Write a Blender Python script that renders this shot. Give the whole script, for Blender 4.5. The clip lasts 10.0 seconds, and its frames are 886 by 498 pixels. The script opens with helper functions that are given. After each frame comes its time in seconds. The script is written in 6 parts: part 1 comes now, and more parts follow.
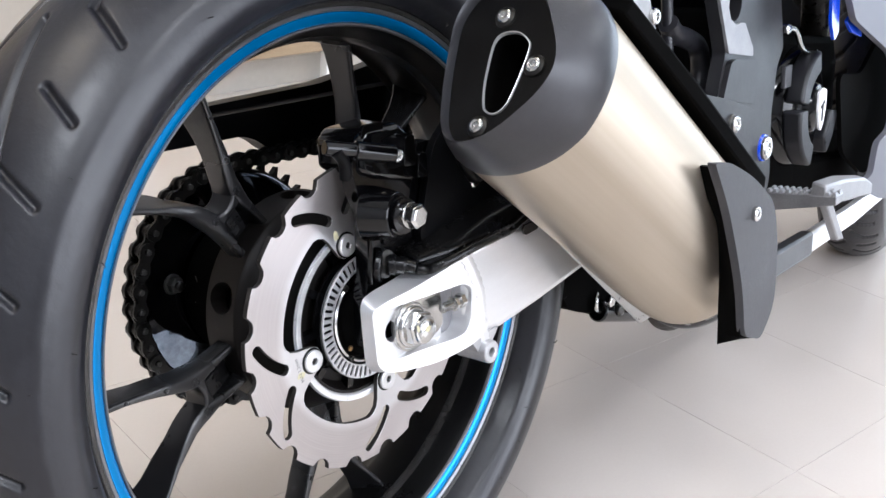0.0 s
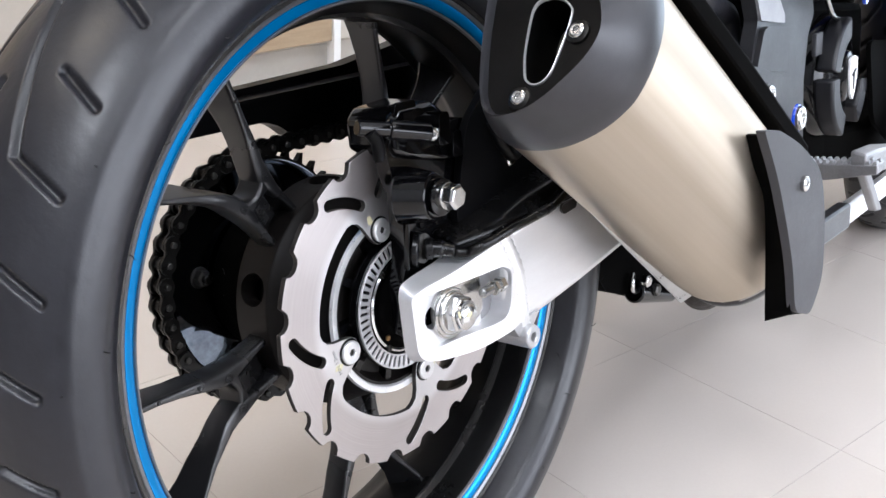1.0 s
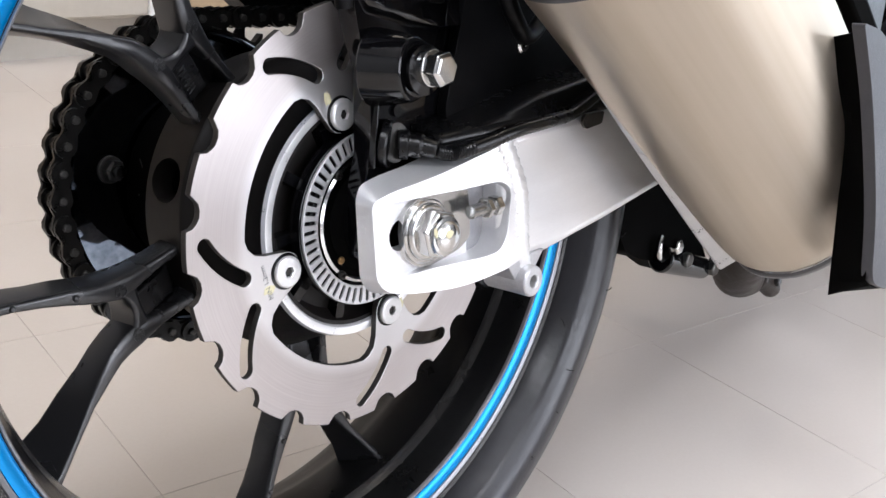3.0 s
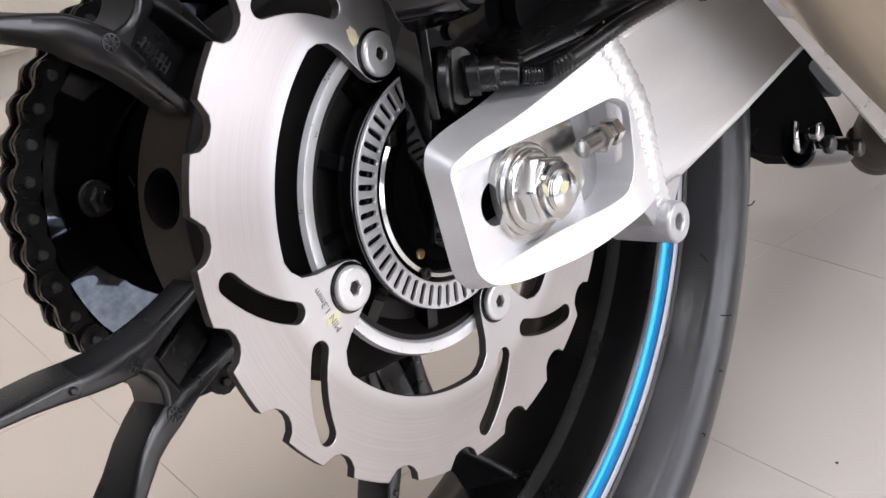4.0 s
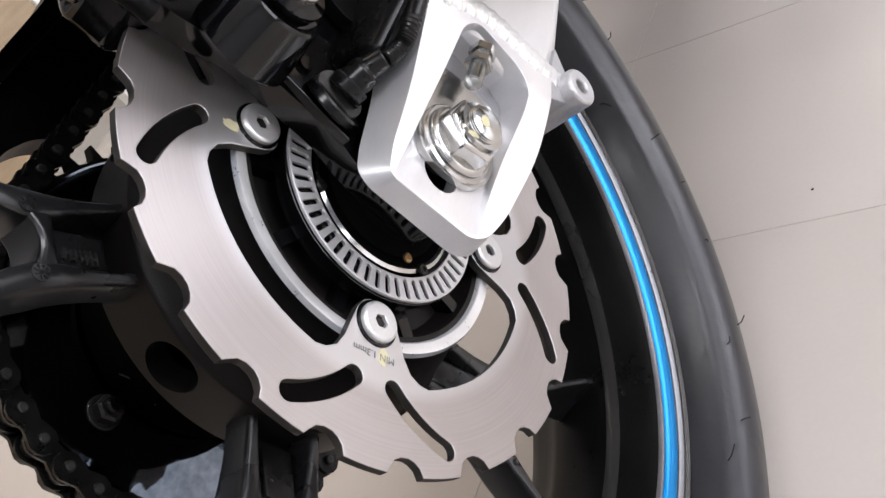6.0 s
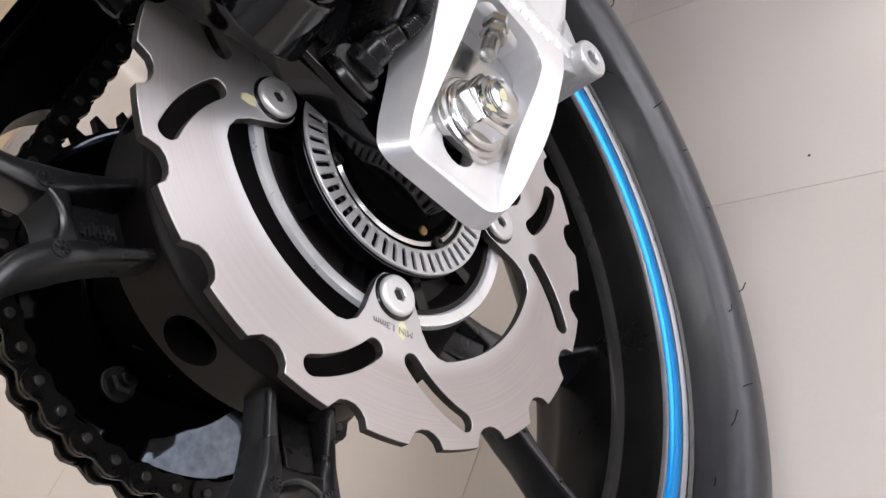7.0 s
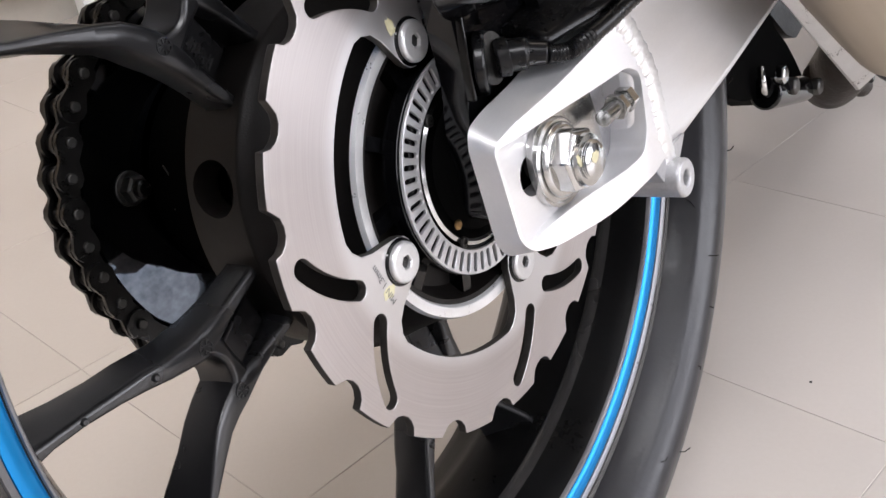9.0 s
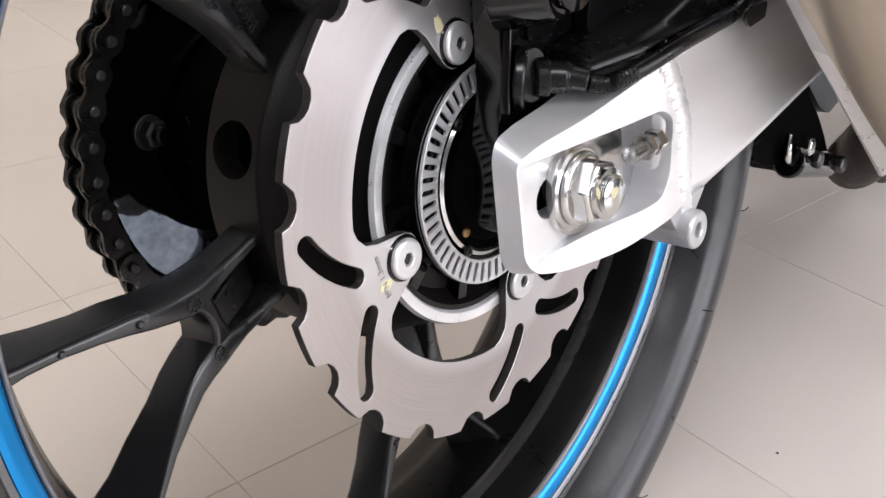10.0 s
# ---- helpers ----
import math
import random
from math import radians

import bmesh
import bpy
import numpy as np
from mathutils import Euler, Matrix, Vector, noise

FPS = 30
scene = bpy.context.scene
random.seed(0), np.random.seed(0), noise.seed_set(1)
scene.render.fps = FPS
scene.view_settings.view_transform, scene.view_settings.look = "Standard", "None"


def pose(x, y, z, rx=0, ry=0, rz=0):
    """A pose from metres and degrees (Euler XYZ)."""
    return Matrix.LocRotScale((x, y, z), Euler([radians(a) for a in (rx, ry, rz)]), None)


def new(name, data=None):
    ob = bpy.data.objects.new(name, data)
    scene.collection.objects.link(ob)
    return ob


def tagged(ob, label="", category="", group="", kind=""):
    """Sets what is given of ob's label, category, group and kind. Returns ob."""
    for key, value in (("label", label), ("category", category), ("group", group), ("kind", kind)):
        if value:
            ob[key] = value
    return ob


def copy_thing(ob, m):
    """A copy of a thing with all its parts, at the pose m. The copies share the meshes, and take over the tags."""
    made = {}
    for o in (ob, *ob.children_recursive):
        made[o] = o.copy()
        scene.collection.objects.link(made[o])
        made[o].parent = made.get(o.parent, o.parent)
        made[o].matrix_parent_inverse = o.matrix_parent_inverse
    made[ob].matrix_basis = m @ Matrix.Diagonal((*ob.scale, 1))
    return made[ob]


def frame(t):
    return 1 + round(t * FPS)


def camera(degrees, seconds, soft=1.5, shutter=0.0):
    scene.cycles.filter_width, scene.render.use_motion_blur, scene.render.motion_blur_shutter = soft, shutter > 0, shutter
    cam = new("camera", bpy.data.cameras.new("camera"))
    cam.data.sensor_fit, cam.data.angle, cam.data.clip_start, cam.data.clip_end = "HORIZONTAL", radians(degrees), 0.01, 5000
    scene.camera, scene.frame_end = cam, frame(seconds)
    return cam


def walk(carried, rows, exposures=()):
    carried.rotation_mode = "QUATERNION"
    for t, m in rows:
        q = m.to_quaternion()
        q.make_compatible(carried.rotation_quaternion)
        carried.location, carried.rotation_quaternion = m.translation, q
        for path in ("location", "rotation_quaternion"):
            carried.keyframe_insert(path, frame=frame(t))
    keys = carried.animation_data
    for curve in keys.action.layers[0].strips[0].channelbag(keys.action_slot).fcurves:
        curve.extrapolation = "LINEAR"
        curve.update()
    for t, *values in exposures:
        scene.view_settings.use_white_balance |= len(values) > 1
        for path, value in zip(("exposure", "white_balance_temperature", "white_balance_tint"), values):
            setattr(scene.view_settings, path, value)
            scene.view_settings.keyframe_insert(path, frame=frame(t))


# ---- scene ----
# The bike frame: x ahead, y to the bike's left, z up, origin on the rear axle.
# The bike leans on its side stand; the world's z = 0 is the showroom floor.

cam = camera(47.4, 10.0)
walk(cam, [
    (0.0, pose(-0.5262, -0.5251, 0.6525, 68.03, -4.71, -51.25)),
    (0.5, pose(-0.5040, -0.5058, 0.6445, 67.79, -4.15, -51.04)),
    (1.0, pose(-0.5175, -0.4911, 0.6334, 67.53, -2.72, -51.62)),
    (1.5, pose(-0.5303, -0.4952, 0.6066, 67.52, -2.10, -52.13)),
    (2.0, pose(-0.5195, -0.4830, 0.5676, 67.84, -1.60, -52.58)),
    (2.5, pose(-0.4710, -0.4704, 0.5469, 68.23, -5.74, -49.94)),
    (2.7, pose(-0.4426, -0.4580, 0.5330, 68.19, -7.29, -49.43)),
    (3.8, pose(-0.2867, -0.3265, 0.4722, 64.77, 0.34, -48.49)),
    (4.0, pose(-0.2875, -0.3166, 0.4659, 64.56, 5.85, -51.15)),
    (4.5, pose(-0.2924, -0.3084, 0.4699, 63.51, 16.83, -57.30)),
    (5.0, pose(-0.3021, -0.3095, 0.4789, 59.99, 24.31, -66.25)),
    (5.5, pose(-0.3056, -0.3003, 0.4836, 57.06, 30.29, -71.76)),
    (5.7, pose(-0.3089, -0.2993, 0.4790, 56.75, 33.16, -73.49)),
    (6.8, pose(-0.3083, -0.2925, 0.4954, 50.44, 37.04, -78.80)),
    (7.0, pose(-0.3094, -0.2902, 0.4949, 51.62, 34.91, -76.93)),
    (7.5, pose(-0.3174, -0.2898, 0.4970, 54.95, 28.41, -71.20)),
    (8.0, pose(-0.3185, -0.2943, 0.4994, 58.25, 21.57, -65.96)),
    (8.5, pose(-0.3207, -0.2972, 0.4977, 60.10, 15.37, -61.53)),
    (9.0, pose(-0.3277, -0.2954, 0.4952, 60.54, 7.35, -56.37)),
    (9.5, pose(-0.3294, -0.2990, 0.4914, 61.55, 0.83, -52.14)),
    (10.0, pose(-0.3291, -0.2913, 0.4960, 60.82, -2.55, -51.20)),
], exposures=[(0.0, 0.16, 5900, 7), (2.6, 0.14, 5980, 8), (3.8, -0.08, 6180, 9), (4.6, -0.07, 6240, 10), (7.0, -0.10, 6250, 10), (9.5, -0.07, 6270, 10), (10.0, -0.04, 6280, 10)])

# ---- world and light ----
world = bpy.data.worlds.new("world")
scene.world = world
world.use_nodes = True
wn = world.node_tree.nodes
sky = wn.new("ShaderNodeTexSky")
sky.sky_type = 'NISHITA'
sky.sun_disc = False
sky.sun_elevation = radians(40)
sky.sun_rotation = radians(200)
wn["Background"].inputs["Strength"].default_value = 0.08
world.node_tree.links.new(sky.outputs["Color"], wn["Background"].inputs["Color"])

ROOM_X0, ROOM_X1, ROOM_Y0, ROOM_Y1, ROOM_H = -3.2, 5.2, -4.0, 2.9, 3.1


def area_lamp(name, m, sx, sy, watts, colour):
    data = bpy.data.lights.new(name, 'AREA')
    data.shape, data.size, data.size_y = 'RECTANGLE', sx, sy
    data.energy, data.color = watts, colour
    ob = new(name, data)
    ob.matrix_world = m
    return ob


# daylight through an added, unseen shop window and the glazed entrance, and the ceiling panels
area_lamp("window_daylight", pose(0.6, ROOM_Y0 + 0.12, 1.55, 90, 0, 0), 4.4, 2.3, 158, (0.985, 0.94, 0.975))
area_lamp("entrance_daylight", pose(ROOM_X1 - 0.06, -1.1, 1.25, 90, 0, 90), 3.0, 2.3, 50, (0.80, 0.89, 1.0))
# panels are unseen; the second is placed to brighten the floor near the bike
PANELS = [(-1.9, -0.9), (0.1, -1.9), (3.4, -2.3), (-1.4, 1.2), (1.0, 0.5), (3.4, 0.5)]
for px_, py_ in PANELS:
    # added warm row, out of view, tints the floor behind the bike tan
    warm = py_ > 0
    area_lamp("panel_light", pose(px_, py_, ROOM_H - 0.035), 0.56, 1.16, 13 if warm else 54 if px_ < 0 else 20, (1.0, 0.74, 0.46) if warm else (1.0, 0.97, 0.99))

# ---- materials ----


def mat(name, colour, rough=0.5, metal=0.0, coat=0.0, spec=0.5):
    m = bpy.data.materials.new(name)
    m.use_nodes = True
    b = m.node_tree.nodes["Principled BSDF"]
    b.inputs["Base Color"].default_value = (*colour, 1)
    b.inputs["Roughness"].default_value = rough
    b.inputs["Metallic"].default_value = metal
    b.inputs["Coat Weight"].default_value = coat
    b.inputs["Coat Roughness"].default_value = 0.08
    b.inputs["Specular IOR Level"].default_value = spec
    return m


def vary(m, dark, light, scale, detail=4.0, bump=0.0, bump_scale=None, rough=None, stretch=None, grain=None):
    """Two scales of variation: colour between dark and light, roughness and a fine relief."""
    nt = m.node_tree
    N, L = nt.nodes, nt.links
    b = N["Principled BSDF"]
    tc = N.new("ShaderNodeTexCoord")
    mp = N.new("ShaderNodeMapping")
    if stretch:
        mp.inputs["Scale"].default_value = stretch
    L.new(tc.outputs["Object"], mp.inputs["Vector"])
    n1 = N.new("ShaderNodeTexNoise")
    n1.inputs["Scale"].default_value, n1.inputs["Detail"].default_value = scale, detail
    L.new(mp.outputs["Vector"], n1.inputs["Vector"])
    n2 = N.new("ShaderNodeTexNoise")
    n2.inputs["Scale"].default_value, n2.inputs["Detail"].default_value = (grain or scale * 14), 3
    L.new(mp.outputs["Vector"], n2.inputs["Vector"])
    ad = N.new("ShaderNodeMath")
    ad.operation = 'MULTIPLY_ADD'
    ad.inputs[1].default_value = 0.35
    L.new(n2.outputs["Fac"], ad.inputs[0])
    mu = N.new("ShaderNodeMath")
    mu.operation = 'MULTIPLY'
    mu.inputs[1].default_value = 0.75
    L.new(n1.outputs["Fac"], mu.inputs[0])
    L.new(mu.outputs[0], ad.inputs[2])
    cr = N.new("ShaderNodeValToRGB")
    cr.color_ramp.elements[0].position, cr.color_ramp.elements[1].position = 0.35, 0.75
    cr.color_ramp.elements[0].color, cr.color_ramp.elements[1].color = (*dark, 1), (*light, 1)
    L.new(ad.outputs[0], cr.inputs["Fac"])
    L.new(cr.outputs["Color"], b.inputs["Base Color"])
    if rough:
        mr = N.new("ShaderNodeMapRange")
        mr.inputs["From Min"].default_value, mr.inputs["From Max"].default_value = 0.35, 0.7
        mr.inputs["To Min"].default_value, mr.inputs["To Max"].default_value = rough
        L.new(ad.outputs[0], mr.inputs["Value"])
        L.new(mr.outputs["Result"], b.inputs["Roughness"])
    if bump:
        bp = N.new("ShaderNodeBump")
        bp.inputs["Strength"].default_value, bp.inputs["Distance"].default_value = bump, 0.0012
        n3 = N.new("ShaderNodeTexNoise")
        n3.inputs["Scale"].default_value, n3.inputs["Detail"].default_value = bump_scale or scale * 25, 4
        L.new(mp.outputs["Vector"], n3.inputs["Vector"])
        L.new(n3.outputs["Fac"], bp.inputs["Height"])
        L.new(bp.outputs["Normal"], b.inputs["Normal"])
    return m


rubber = vary(mat("tyre_rubber", (0.012, 0.0122, 0.0160), 0.3, spec=0.5), (0.0065, 0.0066, 0.0085), (0.0145, 0.0147, 0.0190), 9, bump=0.25, bump_scale=120, rough=(0.28, 0.42))
groove_rubber = mat("rubber_soft", (0.01, 0.01, 0.01), 0.7, spec=0.3)
cast_black = vary(mat("cast_black_paint", (0.009, 0.009, 0.010), 0.25, spec=0.65), (0.0070, 0.0070, 0.0078), (0.0082, 0.0082, 0.0090), 12, bump=0.03, bump_scale=900, rough=(0.26, 0.28), grain=40)
rim_black = vary(mat("rim_black_paint", (0.003, 0.003, 0.003), 0.35, spec=0.18), (0.002, 0.002, 0.002), (0.005, 0.005, 0.0052), 20, bump=0.08, bump_scale=700, rough=(0.25, 0.38))
bead_bright = vary(mat("gloss_black_bevel", (0.02, 0.019, 0.019), 0.2, spec=0.7), (0.014, 0.0135, 0.0135), (0.026, 0.025, 0.024), 10, rough=(0.18, 0.26), grain=30)
rim_edge = vary(mat("rim_edge_grey", (0.28, 0.28, 0.29), 0.35, 0.7), (0.15, 0.15, 0.16), (0.23, 0.23, 0.24), 40, rough=(0.26, 0.38))
tape_blue = vary(mat("blue_rim_tape", (0.0, 0.19, 0.50), 0.22, 0.6, coat=0.15, spec=0.4), (0.0, 0.175, 0.46), (0.0, 0.20, 0.52), 5, rough=(0.20, 0.26), grain=12)
gloss_black = vary(mat("gloss_black", (0.002, 0.002, 0.0023), 0.08, spec=0.40), (0.001, 0.001, 0.0013), (0.003, 0.003, 0.0035), 18, rough=(0.06, 0.11), grain=60)

matt_black = vary(mat("matt_black_plastic", (0.0025, 0.0025, 0.003), 0.4, spec=0.1), (0.0012, 0.0012, 0.0015), (0.004, 0.004, 0.0045), 22, bump=0.12, bump_scale=900, rough=(0.3, 0.45))
satin_black = vary(mat("satin_black_plastic", (0.003, 0.003, 0.0034), 0.25, spec=0.3), (0.0018, 0.0018, 0.002), (0.004, 0.004, 0.0045), 22, rough=(0.22, 0.3))
# near-black without sheen; also paints the shade in slots, bores and gaps
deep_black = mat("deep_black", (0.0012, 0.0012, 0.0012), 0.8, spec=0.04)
hub_black = vary(mat("hub_black_paint", (0.007, 0.006, 0.0055), 0.45, spec=0.2), (0.004, 0.0033, 0.003), (0.0075, 0.0062, 0.0056), 26, bump=0.12, bump_scale=1300, rough=(0.36, 0.5))
sooty_steel = vary(mat("sooty_steel", (0.014, 0.010, 0.008), 0.6, spec=0.3), (0.007, 0.005, 0.004), (0.028, 0.020, 0.015), 60, bump=0.4, bump_scale=260, rough=(0.4, 0.7))
carbon_steel = vary(mat("chain_steel", (0.008, 0.0078, 0.0075), 0.35, 0.3, spec=0.5), (0.004, 0.0039, 0.0037), (0.013, 0.0122, 0.0112), 90, rough=(0.2, 0.42))
zinc = vary(mat("zinc_steel", (0.55, 0.55, 0.54), 0.18, 1.0), (0.48, 0.48, 0.47), (0.62, 0.62, 0.61), 45, rough=(0.13, 0.2))
brass = mat("brass", (0.42, 0.27, 0.12), 0.35, 0.9)
pin_steel = vary(mat("pin_steel", (0.085, 0.083, 0.078), 0.42, 0.85), (0.05, 0.049, 0.047), (0.13, 0.127, 0.12), 60, rough=(0.34, 0.5))
machined = vary(mat("machined_aluminium", (0.62, 0.62, 0.62), 0.3, 0.6), (0.56, 0.56, 0.56), (0.66, 0.66, 0.66), 60, rough=(0.26, 0.36))
alu_paint = vary(mat("brushed_aluminium", (0.82, 0.82, 0.83), 0.34, 0.7), (0.79, 0.79, 0.80), (0.85, 0.85, 0.86), 20, bump=0.05, bump_scale=300, rough=(0.28, 0.36), stretch=(1, 4, 4))
weld_bright = vary(mat("weld_metal", (0.80, 0.80, 0.80), 0.3, 0.7), (0.74, 0.74, 0.74), (0.84, 0.84, 0.84), 80, rough=(0.26, 0.36))
alu_cast = vary(mat("cast_aluminium", (0.5, 0.5, 0.51), 0.42, 0.6), (0.40, 0.40, 0.41), (0.58, 0.58, 0.59), 40, bump=0.25, bump_scale=500, rough=(0.34, 0.48))
# darker copy of the cast aluminium
alu_dark = vary(mat("dark_cast_aluminium", (0.32, 0.32, 0.33), 0.45, 0.6), (0.26, 0.26, 0.27), (0.38, 0.38, 0.39), 40, bump=0.25, bump_scale=500, rough=(0.4, 0.55))
cap_grey = vary(mat("cap_grey_paint", (0.028, 0.028, 0.031), 0.34, 0.2), (0.023, 0.023, 0.026), (0.033, 0.033, 0.037), 14, bump=0.08, bump_scale=900, rough=(0.28, 0.36))
guard_grey = vary(mat("guard_grey_plastic", (0.045, 0.045, 0.049), 0.5, spec=0.35), (0.038, 0.038, 0.042), (0.053, 0.053, 0.058), 16, bump=0.2, bump_scale=800, rough=(0.4, 0.54))
frame_grey = vary(mat("frame_grey_paint", (0.024, 0.024, 0.027), 0.4, spec=0.4), (0.010, 0.010, 0.012), (0.016, 0.016, 0.0185), 18, bump=0.15, bump_scale=700, rough=(0.34, 0.46))
# white fairing paint with its shade put into the colour as grey
fairing_white = vary(mat("shaded_white_paint", (0.19, 0.19, 0.22), 0.45, spec=0.2), (0.11, 0.11, 0.128), (0.14, 0.14, 0.16), 4, rough=(0.42, 0.50))
fairing_blue = mat("blue_gloss_paint", (0.005, 0.05, 0.55), 0.22, coat=0.6)
yellow_ink = mat("yellow_paint_mark", (0.55, 0.515, 0.33), 0.6)
dark_ink = mat("etched_mark", (0.16, 0.16, 0.16), 0.5)
logo_white = mat("white_badge", (0.85, 0.85, 0.86), 0.35)


def turned_steel(name, dark, light, rough):
    """Steel with fine circular turning marks about the wheel's axle."""
    m = mat(name, light, 0.3, 0.78)
    nt = m.node_tree
    N, L = nt.nodes, nt.links
    b = N["Principled BSDF"]
    tc = N.new("ShaderNodeTexCoord")
    sp = N.new("ShaderNodeSeparateXYZ")
    L.new(tc.outputs["Object"], sp.inputs[0])
    xx, zz, ss, rr = (N.new("ShaderNodeMath") for _ in range(4))
    xx.operation = zz.operation = 'MULTIPLY'
    ss.operation, rr.operation = 'ADD', 'SQRT'
    for node, axis in ((xx, "X"), (zz, "Z")):
        L.new(sp.outputs[axis], node.inputs[0])
        L.new(sp.outputs[axis], node.inputs[1])
    L.new(xx.outputs[0], ss.inputs[0])
    L.new(zz.outputs[0], ss.inputs[1])
    L.new(ss.outputs[0], rr.inputs[0])
    ang = N.new("ShaderNodeMath")
    ang.operation = 'ARCTAN2'
    L.new(sp.outputs["Z"], ang.inputs[0])
    L.new(sp.outputs["X"], ang.inputs[1])
    cb = N.new("ShaderNodeCombineXYZ")
    k1 = N.new("ShaderNodeMath")
    k1.operation = 'MULTIPLY'
    k1.inputs[1].default_value = 1500
    L.new(rr.outputs[0], k1.inputs[0])
    k2 = N.new("ShaderNodeMath")
    k2.operation = 'MULTIPLY'
    k2.inputs[1].default_value = 1.6
    L.new(ang.outputs[0], k2.inputs[0])
    L.new(k1.outputs[0], cb.inputs[0])
    L.new(k2.outputs[0], cb.inputs[1])
    n1 = N.new("ShaderNodeTexNoise")
    n1.inputs["Scale"].default_value, n1.inputs["Detail"].default_value = 1.0, 3
    L.new(cb.outputs[0], n1.inputs["Vector"])
    n2 = N.new("ShaderNodeTexNoise")
    n2.inputs["Scale"].default_value, n2.inputs["Detail"].default_value = 24, 4
    L.new(tc.outputs["Object"], n2.inputs["Vector"])
    mx = N.new("ShaderNodeMath")
    mx.operation = 'MULTIPLY_ADD'
    mx.inputs[1].default_value = 0.6
    L.new(n1.outputs["Fac"], mx.inputs[0])
    k3 = N.new("ShaderNodeMath")
    k3.operation = 'MULTIPLY'
    k3.inputs[1].default_value = 0.4
    L.new(n2.outputs["Fac"], k3.inputs[0])
    L.new(k3.outputs[0], mx.inputs[2])
    cr = N.new("ShaderNodeValToRGB")
    cr.color_ramp.elements[0].position, cr.color_ramp.elements[1].position = 0.3, 0.7
    cr.color_ramp.elements[0].color, cr.color_ramp.elements[1].color = (*dark, 1), (*light, 1)
    L.new(mx.outputs[0], cr.inputs["Fac"])
    # the band that the pads sweep is a little duller and warmer than the carrier inside it
    sw = N.new("ShaderNodeMapRange")
    sw.interpolation_type = 'SMOOTHSTEP'
    sw.inputs["From Min"].default_value, sw.inputs["From Max"].default_value = 0.0850, 0.0935
    L.new(rr.outputs[0], sw.inputs["Value"])
    mc = N.new("ShaderNodeMix")
    mc.data_type = 'RGBA'
    mc.inputs[6].default_value = (0.54, 0.53, 0.53, 1)
    L.new(sw.outputs["Result"], mc.inputs[0])
    L.new(cr.outputs["Color"], mc.inputs[7])
    L.new(mc.outputs[2], b.inputs["Base Color"])
    mr = N.new("ShaderNodeMapRange")
    mr.inputs["From Min"].default_value, mr.inputs["From Max"].default_value = 0.3, 0.7
    mr.inputs["To Min"].default_value, mr.inputs["To Max"].default_value = rough
    L.new(mx.outputs[0], mr.inputs["Value"])
    L.new(mr.outputs["Result"], b.inputs["Roughness"])
    # turning marks draw the highlight out across them, towards the rim and the hub
    tg = N.new("ShaderNodeTangent")
    tg.direction_type, tg.axis = 'RADIAL', 'Y'
    L.new(tg.outputs[0], b.inputs["Tangent"])
    b.inputs["Anisotropic"].default_value, b.inputs["Anisotropic Rotation"].default_value = 0.7, 0.25
    bp = N.new("ShaderNodeBump")
    bp.inputs["Strength"].default_value, bp.inputs["Distance"].default_value = 0.06, 0.0002
    L.new(n1.outputs["Fac"], bp.inputs["Height"])
    L.new(bp.outputs["Normal"], b.inputs["Normal"])
    return m


disc_steel = turned_steel("brake_disc_steel", (0.385, 0.355, 0.345), (0.45, 0.42, 0.41), (0.29, 0.36))
edge_steel = vary(mat("dark_edge_steel", (0.05, 0.047, 0.045), 0.5, 0.7), (0.03, 0.028, 0.027), (0.08, 0.075, 0.07), 90, rough=(0.4, 0.6))
sprocket_black = vary(mat("black_chrome", (0.10, 0.12, 0.15), 0.05, 1.0), (0.02, 0.026, 0.036), (0.19, 0.22, 0.265), 14, rough=(0.03, 0.07), bump=0.04, bump_scale=60)
tab_steel = vary(mat("abs_ring_steel", (0.55, 0.55, 0.56), 0.34, 0.55), (0.48, 0.48, 0.49), (0.60, 0.60, 0.61), 50, rough=(0.3, 0.4))
can_steel = vary(mat("brushed_titanium_steel", (0.50, 0.44, 0.36), 0.36, 0.85), (0.41, 0.345, 0.262), (0.53, 0.475, 0.395), 22, rough=(0.36, 0.48), grain=150)
# brushed round the can: its highlights are drawn out along the axis
can_dir = can_steel.node_tree.nodes.new("ShaderNodeVectorTransform")
can_dir.vector_type, can_dir.convert_from, can_dir.convert_to = 'VECTOR', 'OBJECT', 'WORLD'
can_dir.inputs[0].default_value = (0.838, 0.0, -0.545)
can_shader = can_steel.node_tree.nodes["Principled BSDF"]
can_steel.node_tree.links.new(can_dir.outputs[0], can_shader.inputs["Tangent"])
can_shader.inputs["Anisotropic"].default_value = 0.85
# fine streaks along the axis: the grain's place counts across the axis, hardly along it
can_nodes, can_links = can_steel.node_tree.nodes, can_steel.node_tree.links
along, back, flat = (can_nodes.new("ShaderNodeVectorMath") for _ in range(3))
along.operation, back.operation, flat.operation = 'DOT_PRODUCT', 'SCALE', 'SUBTRACT'
along.inputs[1].default_value = back.inputs[0].default_value = (0.838, 0.0, -0.545)
can_links.new(can_nodes["Texture Coordinate"].outputs["Object"], along.inputs[0])
can_links.new(along.outputs["Value"], back.inputs["Scale"])
can_links.new(can_nodes["Texture Coordinate"].outputs["Object"], flat.inputs[0])
can_links.new(back.outputs["Vector"], flat.inputs[1])
can_links.new(flat.outputs["Vector"], can_nodes["Mapping"].inputs["Vector"])
can_nodes["Mapping"].inputs["Scale"].default_value = (1, 1, 1)


